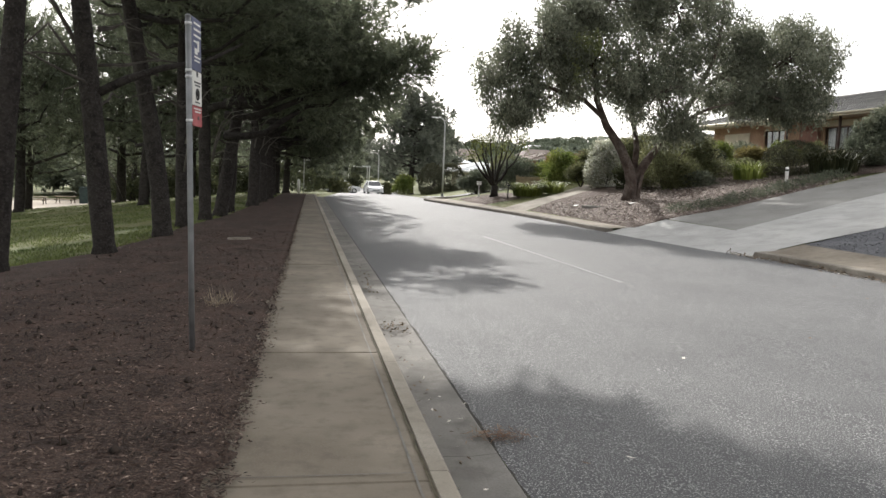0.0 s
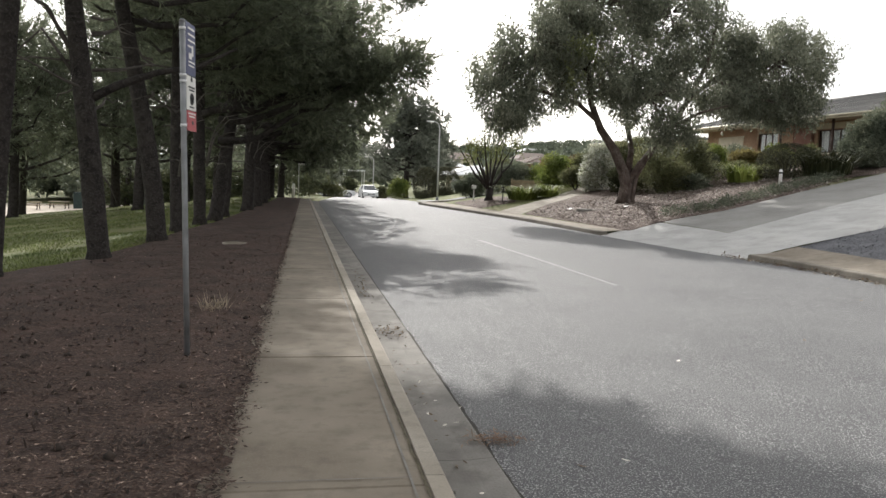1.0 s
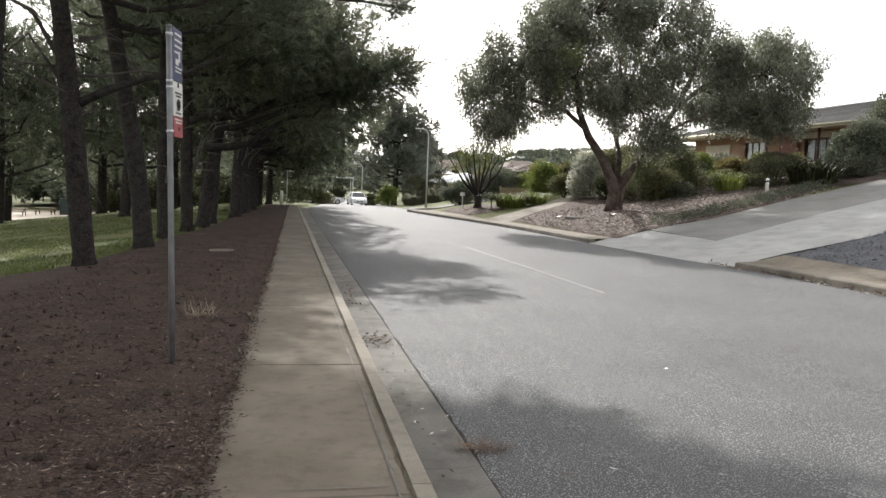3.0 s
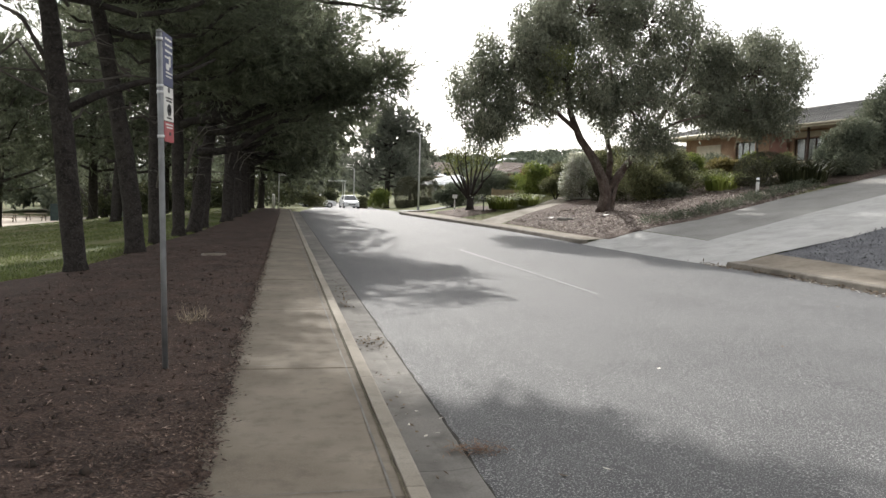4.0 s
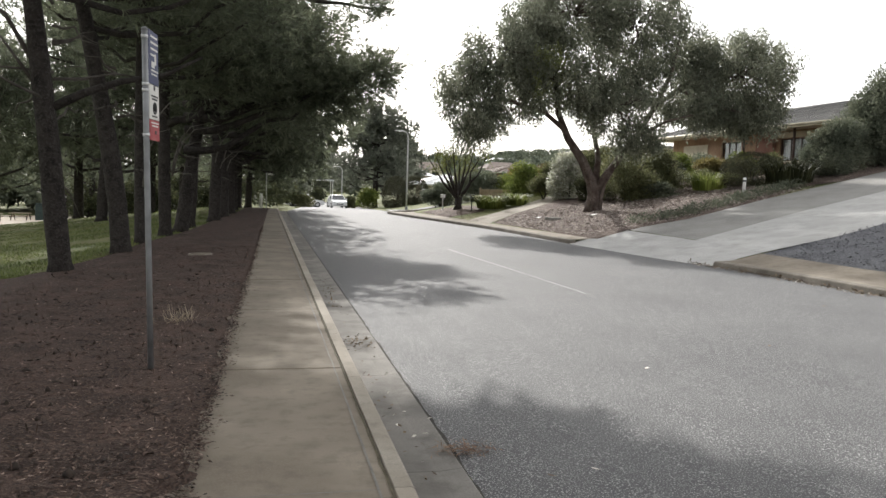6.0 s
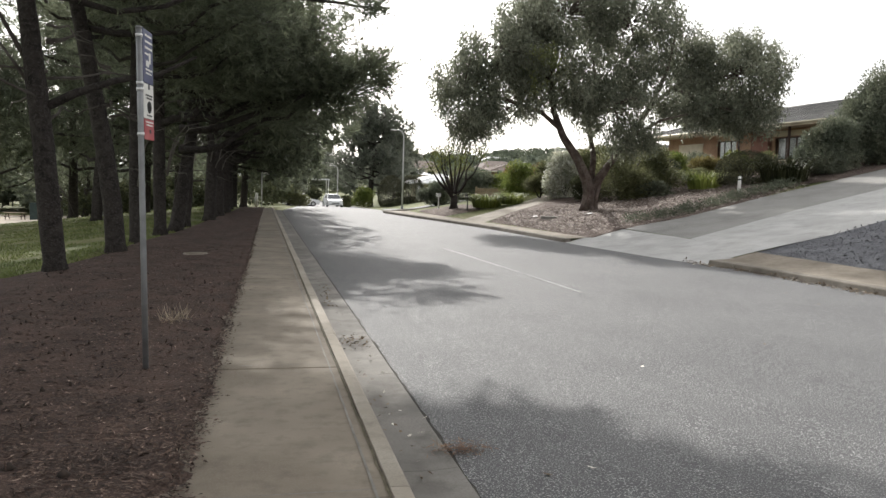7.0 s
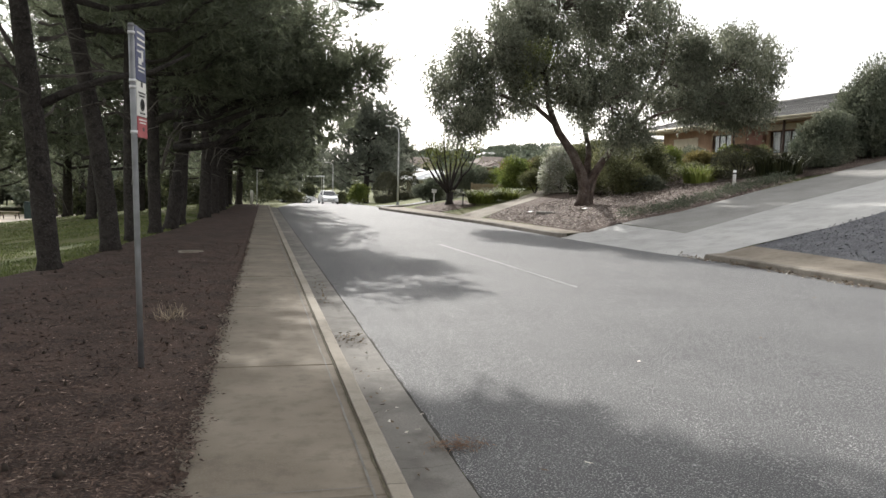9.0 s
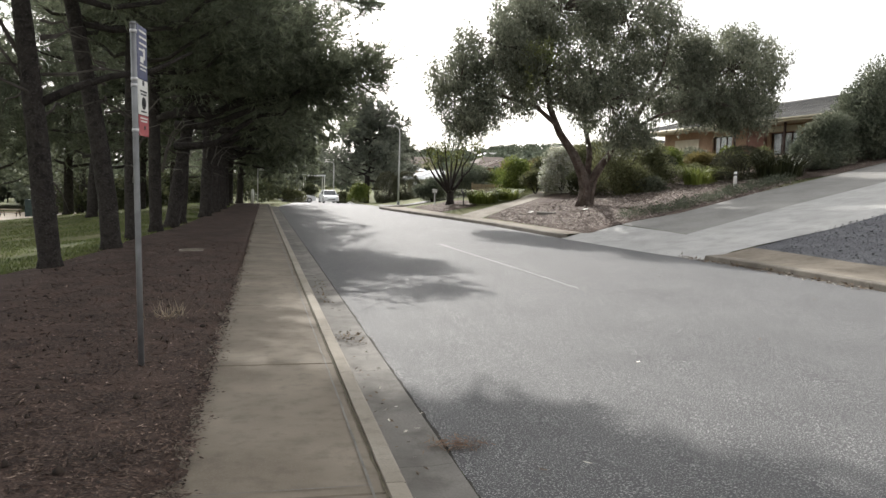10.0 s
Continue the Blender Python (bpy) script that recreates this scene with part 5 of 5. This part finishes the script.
def house(name, x0, x1, y0, y1, floor, eave, over, pitch, wallmat, roofmat, west, south, label, trim=None, courses=16):
    t = thing(name, (0, 0, 0), label, "house", "houses")
    trim = trim or CREAM
    z1 = floor + eave
    wall_run(t, "y", x0, y0 + 0.23, y1, floor - 1.0, z1, 0.23, west, wallmat)
    wall_run(t, "x", y0 + 0.11, x0 - 0.115, x1, floor - 1.0, z1, 0.23, south, wallmat)
    wall_run(t, "y", x1, y0 + 0.23, y1, floor - 1.0, z1, 0.23, [], wallmat)
    wall_run(t, "x", y1 + 0.11, x0 - 0.115, x1 + 0.115, floor - 1.0, z1, 0.23, [], wallmat)
    for o in west:
        window(t, "y", x0, o)
    for o in south:
        window(t, "x", y0 + 0.11, o)
    a, b, c, d = x0 - over, x1 + over, y0 - over, y1 + over
    part("soffit", box((b - a - 0.1, d - c - 0.1, 0.03), ((a + b) / 2, (c + d) / 2, z1 + 0.005), 0), trim, t, "cream painted soffit")
    zz = z1 + 0.05
    for size, p in (((0.03, d - c, 0.2), (a, (c + d) / 2, zz - 0.08)), ((0.03, d - c, 0.2), (b, (c + d) / 2, zz - 0.08)), ((b - a - 0.07, 0.03, 0.2), ((a + b) / 2, c, zz - 0.08)), ((b - a - 0.07, 0.03, 0.2), ((a + b) / 2, d, zz - 0.08))):
        f = part("fascia", box(size, p, 0.004), trim, t, "cream fascia board")
    tube("roof_gutter", [(a - 0.07, c, zz + 0.06), (a - 0.07, d, zz + 0.06)], [0.06, 0.06], trim, t, 8)
    tube("roof_gutter", [(a, c - 0.07, zz + 0.06), (b, c - 0.07, zz + 0.06)], [0.06, 0.06], trim, t, 8)
    half = min(b - a, d - c) / 2
    rz = zz + 0.12 + half * math.tan(radians(pitch))
    e = zz + 0.12
    if d - c >= b - a:
        r1, r2 = ((a + b) / 2, c + half, rz), ((a + b) / 2, d - half, rz)
        planes = [((a, d, e), (a, c, e), r1, r2), ((b, c, e), (b, d, e), r2, r1), ((a, c, e), (b, c, e), r1, r1), ((b, d, e), (a, d, e), r2, r2)]
        hips = [((a, c, e), r1), ((b, c, e), r1), ((a, d, e), r2), ((b, d, e), r2), (r1, r2)]
    else:
        r1, r2 = (a + half, (c + d) / 2, rz), (b - half, (c + d) / 2, rz)
        planes = [((a, c, e), (b, c, e), r2, r1), ((b, d, e), (a, d, e), r1, r2), ((a, d, e), (a, c, e), r1, r1), ((b, c, e), (b, d, e), r2, r2)]
        hips = [((a, c, e), r1), ((a, d, e), r1), ((b, c, e), r2), ((b, d, e), r2), (r1, r2)]
    for p in planes:
        rf = None
        for vs, fs in roof_plane(*p, courses):
            if rf is None:
                rf = mesh("roof", vs, fs, roofmat, t)
            else:
                mesh("tile_course", vs, fs, roofmat, rf)
    for p, q in hips:
        tube("ridge_cap", [p, Vector(p).lerp(Vector(q), 0.5), q], [0.1, 0.1, 0.1], roofmat, t, 8)
    return t


GLASSCLEAR = bpy.data.materials.new("clear_glass")
GLASSCLEAR.use_nodes = True
gb = GLASSCLEAR.node_tree.nodes["Principled BSDF"]
gb.inputs["Transmission Weight"].default_value, gb.inputs["Roughness"].default_value, gb.inputs["IOR"].default_value = 1.0, 0.02, 1.45
gb.inputs["Base Color"].default_value = (0.8, 0.85, 0.85, 1)

h1 = house("brick_house", 28.5, 36, 33.2, 51, 2.85, 2.45, 1.5, 17, BRICK, TILE, [(36.7, 39.3, 3.6, 4.85), (43.0, 45.1, 2.95, 4.9)], [], "brown brick house with grey tiled hip roof and porch", courses=22)
tube("porch_post", [(27.35, 36.7, 2.2), (27.35, 36.7, 5.28)], [0.075, 0.075], TIMBERDARK, h1, 8, label="dark timber porch post")
tube("porch_post", [(27.35, 41.2, 2.2), (27.35, 41.2, 5.28)], [0.075, 0.075], TIMBERDARK, h1, 8, label="dark timber porch post")
part("garage_door", box((0.06, 3.0, 2.1), (28.36, 48.2, 2.75), 0.01), CREAM, h1, "cream panelled garage door")
part("brick_pier", box((0.3, 1.6, 2.4), (28.3, 40.4, 2.9), 0), BRICKRED, h1, "darker red brick panel")
part("window_lintel", box((0.06, 3.0, 0.3), (28.36, 38.0, 4.9), 0.004), CREAM, h1, "cream panel over the window")
tube("antenna_mast", [(34, 44, 7.0), (34, 44, 9.2)], [0.012, 0.012], GALV, h1, 6, label="thin aerial mast")
tube("antenna_boom", [(33.4, 44, 9.15), (34.8, 44, 9.2)], [0.012, 0.012], GALV, h1, 6)
house("cream_house", 27.8, 33.1, 56, 68, 2.2, 2.6, 1.2, 6, CREAM, TILE, [(57.5, 59.5, 2.9, 4.3)], [(29.6, 31.6, 2.9, 4.3)], "cream house with low grey roof behind the garden")
house("tiled_house", 38.0, 45.2, 126, 140, 1.45, 2.5, 0.8, 17, BRICK, TILEBROWN, [(130, 132, 2.2, 3.4)], [(40, 42, 2.2, 3.4)], "brick house with brown tiled roof beyond the garden")
h4 = house("white_roofed_house", 20.0, 25, 95, 104, -0.9, 2.5, 1.4, 16, CREAM, ROOFWHITE, [(97, 99, 0.2, 1.4)], [(21.5, 23, 0.2, 1.4)], "low house with a white metal roof and verandah", WHITE)
tube("verandah_post", [(18.9, 93.9, -1.4), (18.9, 93.9, 1.6)], [0.22, 0.22], WHITE, h4, 10, label="white verandah post")
cp = thing("carport", (9.6, 135, ground_z(9.6, 135)), "open carport with pale flat roof at the road's end", "carport")
part("roof", box((3.6, 5, 0.25), (0, 0, 3.4), 0.02), ROOFWHITE, cp)
for sx in (-1.6, 1.6):
    for sy in (-2.2, 2.2):
        tube("post", [(sx, sy, 0), (sx, sy, 3.4)], [0.07, 0.07], WHITE, cp, 8)

# timber garden edging
ed = thing("garden_wall", (13.5, 45.4, ground_z(13.5, 45.4)), "low pale timber retaining wall on the garden slope", "garden wall")
for k in range(3):
    part("board", box((2.4, 0.08, 0.2), (0.3, 0, -0.05 + 0.21 * k), 0.01), TIMBER, ed)
for k in (-0.9, 1.4):
    part("post", box((0.1, 0.1, 0.75), (k, -0.1, -0.1), 0.01), TIMBER, ed)


# ---- further trees and shrubs ----
STRAWBUSH = mat("yellowing_leaves", (0.14, 0.12, 0.045), (0.28, 0.23, 0.09), 0.8, 0.6, 0, 30, leaf=0.4, island=0.4)
LIMEOLIVE = mat("yellow_green_leaves", (0.08, 0.10, 0.025), (0.17, 0.18, 0.05), 0.8, 0.5, 0, 30, leaf=0.35, island=0.4)


def vase_tree():
    g = np.random.default_rng(55)
    x, y = 10.47, 42.2
    t = thing("small_tree", (x, y, ground_z(x, y) - 0.05), "small dark branching tree with sparse yellow-green leaves", "tree")
    tube("trunk", [(0, 0, 0), (0, 0, 0.25), (0.03, 0, 0.8)], [0.26, 0.19, 0.2], BARK, t, 10, 0.08, g)
    clumps = []
    for i in range(10):
        a = i * 0.63 + g.uniform(-0.2, 0.2)
        r = 2.3 * g.uniform(0.5, 1.0)
        e = (math.cos(a) * r, math.sin(a) * r * 0.8, g.uniform(3.0, 4.2))
        lp = limb((0, 0, 0.6), e, -0.25, 6, g, 0.05)
        tube("limb", lp, [0.1, 0.085, 0.065, 0.045, 0.03, 0.012], BARK, t, 7)
        for k in range(4):
            s = lp[3].lerp(lp[5], g.uniform(0, 1.0))
            tip = s + Vector(g.normal(size=3) * 0.35) + Vector((0, 0, 0.35))
            tube("twig", limb(s, tip, 0.03, 4, g, 0.03), [0.018, 0.014, 0.01, 0.006], BARK, t, 5)
            clumps.append((*tip, 0.33, 0.33, 0.33))
        clumps.append((*lp[4], 0.35, 0.35, 0.4))
    p, w = clump_leaves(clumps, 520, "gum", g)
    blades("crown", p, w, 0.12, 0.05, LIMEOLIVE, t, g)


vase_tree()
shrub((13.5, 82), (1.4, 1.2, 3.4), HEDGE, "tall clipped dark round hedge bush", 120, 1000, (0.1, 0.06), "round_hedge", lumps=1)
shrub((15.7, 82.6), (1.55, 1.3, 3.1), HEDGE, "wide clipped dark round hedge bush", 121, 1000, (0.1, 0.06), "round_hedge", lumps=1)
shrub((11.9, 92), (1.7, 1.3, 2.3), LIME, "yellow-green garden bush beside the road", 122, 260, (0.2, 0.1))
shrub((10.1, 96), (1.3, 1.0, 1.4), OLIVE, "low green bush beside the road", 123, 260, (0.2, 0.1))
shrub((3.2, 88), (2.2, 1.4, 2.2), OLIVE, "arching green shrub at the road's end", 124, 260, (0.2, 0.1))
shrub((6.6, 104), (1.6, 1.4, 2.6), DARKLEAF, "dark rounded shrub at the road's end", 125, 260, (0.2, 0.1))
for i, (b, r, m, lab) in enumerate((((15.9, 47.5), (1.8, 1.5, 1.8), LIME, "bright green garden shrub on the slope"), ((16.8, 44), (1.5, 1.3, 1.7), OLIVE, "dull green garden shrub on the slope"), ((11.2, 50), (1.5, 1.2, 1.6), GREY, "grey-green shrub near the corner"), ((15.5, 58), (2.0, 1.6, 2.6), OLIVE, "olive green shrub by the side street"), ((18.5, 68), (2.0, 1.6, 2.6), GREY, "grey-green shrub by the side street"), ((20.0, 44), (2.2, 1.6, 2.4), OLIVE, "olive green shrub behind the white bush"), ((22.5, 41), (1.6, 1.4, 1.4), OLIVE, "olive green shrub before the brick house"), ((21.8, 38.5), (0.9, 0.8, 1.5), LIME, "yellowish shrub before the brick house"), ((23.9, 33.6), (0.6, 0.6, 1.1), OLIVE, "pale green shrub before the porch"), ((18.0, 37.5), (1.8, 1.4, 2.2), OLIVE, "olive green shrub behind the gum tree"), ((20.0, 37.0), (1.4, 1.3, 1.4), DARKLEAF, "dark green shrub behind the gum tree"), ((15.6, 35.6), (1.3, 1.1, 1.3), DARKLEAF, "dark low shrub behind the gum tree"), ((17.4, 32.6), (0.9, 0.7, 0.7), GREY, "low grey-green shrub in the garden bed"), ((22.6, 33.8), (1.0, 0.9, 1.0), OLIVE, "green shrub beside the clipped hedge"), ((24.5, 37.0), (1.2, 1.0, 1.3), LIME, "pale green shrub before the brick house"), ((22.4, 36.2), (1.2, 1.0, 1.1), STRAWBUSH, "yellowing dry shrub before the brick house"), ((20.9, 34.4), (1.1, 0.9, 0.9), OLIVE, "dull green shrub beside the strap leaves"), ((23.6, 39.6), (1.4, 1.2, 1.2), GREY, "grey-green shrub against the brick house"), ((31.5, 27.6), (1.6, 1.4, 2.6), OLIVE, "green shrub at the top of the driveway"))):
    shrub(b, r, m, lab, 130 + i, 600, (0.13, 0.06), lumps=6)

# low grey plants along the driveway
g = np.random.default_rng(31)
pa = resample([(13.2, 25.9), (15.0, 25.9), (18.2, 27.2), (21.5, 28.6)], 26)
for i, (x, y) in enumerate(pa):
    x, y = x + g.normal() * 0.12, y + g.normal() * 0.18
    t = thing("ground_cover", (x, y, ground_z(x, y)), "low grey-green ground cover plant edging the driveway", "plant", "ground cover plants")
    p, w = clump_leaves([(0, 0, 0.08, 0.42, 0.4, 0.26)], 2600, "bush", g)
    blades("foliage", p, w, 0.09, 0.035, GREY, t, g)
# pale chips in the garden bed
n = 10500
k = g.uniform(0, 1, (n, 2))
bx = 10.2 + 11.5 * k[:, 0]
by = 24.6 + 9.5 * k[:, 1] + 0.24 * (bx - 11)
ok = np.array([b > 25.2 + 0.29 * max(0, a - 14.2) and a > bank_x(b) + 1.42 and b < 33.4 + 0.75 * (a - 10) for a, b in zip(bx, by)])
bx, by = bx[ok], by[ok]
bz = np.array([ground_z(a, b) + 0.05 for a, b in zip(bx, by)])
tagged(blades("wood_chips", np.stack([bx, by, bz], 1), g.normal(size=(len(bx), 3)) * np.array([1, 1, 0.16]), 0.12, 0.05, PALECHIP, None, g, lying=True), "pale wood chips spread over the garden bed", "wood chips", kind="stuff")
mc = thing("manhole_cover", (11.9, 31.0, ground_z(11.9, 31.0) + 0.03), "round concrete manhole cover in the garden bed", "cover")
tube("lid", [(0, 0, -0.05), (0, 0, 0.06)], [0.42, 0.4], GUTTER, mc, 22, smooth=False)
for x, y in ((11.5, 32.1), (13.1, 30.0)):
    t = thing("paper_scrap", (x, y, ground_z(x, y) + 0.05), "scrap of white paper lying on the mulch", "paper")
    vs = [(0.2 * a, 0.14 * b, 0.02 + 0.05 * ((a * 3 + b * 2) % 2 > 0.9)) for b in (-1, 0, 1) for a in (-1, 0, 1)]
    mesh("sheet", vs, [(0, 1, 4, 3), (1, 2, 5, 4), (3, 4, 7, 6), (4, 5, 8, 7)], WHITE, t)

# stones on the gravel bed
n = 14000
gx, gy = g.uniform(12.1, 22, n), g.uniform(9, 18.5, n)
ok = np.array([b < 17.2 + 0.24 * (a - 12.4) and a > bank_x(b) + 2.12 for a, b in zip(gx, gy)])
gx, gy = gx[ok], gy[ok]
gz = np.array([ground_z(a, b) + 0.045 for a, b in zip(gx, gy)])
tagged(blades("gravel_stones", np.stack([gx, gy, gz], 1), g.normal(size=(len(gx), 3)) * np.array([1, 1, 0.18]), 0.05, 0.04, STONE, None, g, lying=True), "loose dark gravel stones", "gravel", kind="stuff")

# large trees down the road, woods and houses on the hills
pine((14.7, 106), 12.5, 0.4, (0.4, 0), 36, 61, 6.3, 2.0, 260, (0.5, 0.12), (0, 0), "trees down the road", "large dark spreading cypress beyond the houses", 1.2, needles=CYPRESS)
pine((8.6, 142), 9.0, 0.3, (0.2, 0), 18, 62, 5.0, 2.0, 200, (0.5, 0.14), (0, 0), "trees down the road", "dark rounded tree at the road's end", 1.5, needles=CYPRESS)
pine((21, 125), 9.0, 0.3, (0.2, 0), 18, 63, 5.0, 1.5, 200, (0.5, 0.14), (0, 0), "trees down the road", "dark rounded tree behind the houses", 1.5, needles=CYPRESS)
pine((2, 112), 9.0, 0.3, (0.2, 0), 18, 65, 4.6, 1.2, 200, (0.5, 0.14), (0, 0), "trees down the road", "dark rounded tree at the road's end", 1.5, needles=CYPRESS)


def woods(name, spots, leafsize, per, label, seed, leafmat=None):
    g = np.random.default_rng(seed)
    cl = []
    for x, y, r, h in spots:
        z = ground_z(x, y)
        for k in range(5):
            s = g.uniform(0.45, 0.8)
            cl.append((x + g.normal() * r * 0.45, y + g.normal() * r * 0.45, z + h * g.uniform(0.3, 0.75), r * s, r * s, h * 0.35 * s + 0.3))
    p, w = clump_leaves(cl, per, "bush", g)
    tagged(blades(name, p, w, leafsize[0], leafsize[1], leafmat or FARLEAF, None, g), label, "trees", kind="stuff")


g = np.random.default_rng(71)
woods("far_woods", [(g.uniform(0, 230), g.uniform(170, 335), g.uniform(2.5, 5), g.uniform(3, 6)) for k in range(240)], (1.0, 0.6), 45, "far tree cover on the suburban hillside", 72)
woods("park_woods", [(g.uniform(-110, -4), g.uniform(112, 150), g.uniform(3, 5), g.uniform(6, 11)) for k in range(70)], (0.8, 0.45), 70, "belt of trees closing the park", 73)
woods("street_woods", [(g.uniform(30, 110), g.uniform(95, 150), g.uniform(2, 3.5), g.uniform(2, 3.5)) for k in range(40)], (0.6, 0.35), 90, "garden trees among the far houses", 74)
woods("park_hedge", [(g.uniform(-15, 1.2), g.uniform(66, 88), g.uniform(1.4, 2.2), g.uniform(2.0, 3.4)) for k in range(34)], (0.3, 0.16), 260, "dark dense bushes closing the end of the park", 75, DARKLEAF)
for k in range(34):
    x, y = g.uniform(30, 200), g.uniform(180, 320)
    t = thing("hillside_house", (x, y, ground_z(x, y) - 0.3), "far small house with a pale hip roof on the hillside", "house", "hillside houses", g.uniform(-20, 20))
    w, d = g.uniform(9, 14), g.uniform(8, 11)
    part("wall", box((w, d, 3.0), (0, 0, 0), 0), CREAM if k % 3 else BRICK, t)
    vs = [(-w / 2 - 0.5, -d / 2 - 0.5, 3), (w / 2 + 0.5, -d / 2 - 0.5, 3), (w / 2 + 0.5, d / 2 + 0.5, 3), (-w / 2 - 0.5, d / 2 + 0.5, 3), (-w / 4, 0, 4.9), (w / 4, 0, 4.9)]
    mesh("roof", vs, [(0, 1, 5, 4), (1, 2, 5), (2, 3, 4, 5), (3, 0, 4), (3, 2, 1, 0)], (ROOFWHITE, TILE, TILEBROWN)[k % 3], t)
    for q in (-0.25, 0.25):
        part("window", box((1.6, 0.06, 1.1), (w * q, -d / 2 - 0.02, 1.0), 0), GLASS, t)
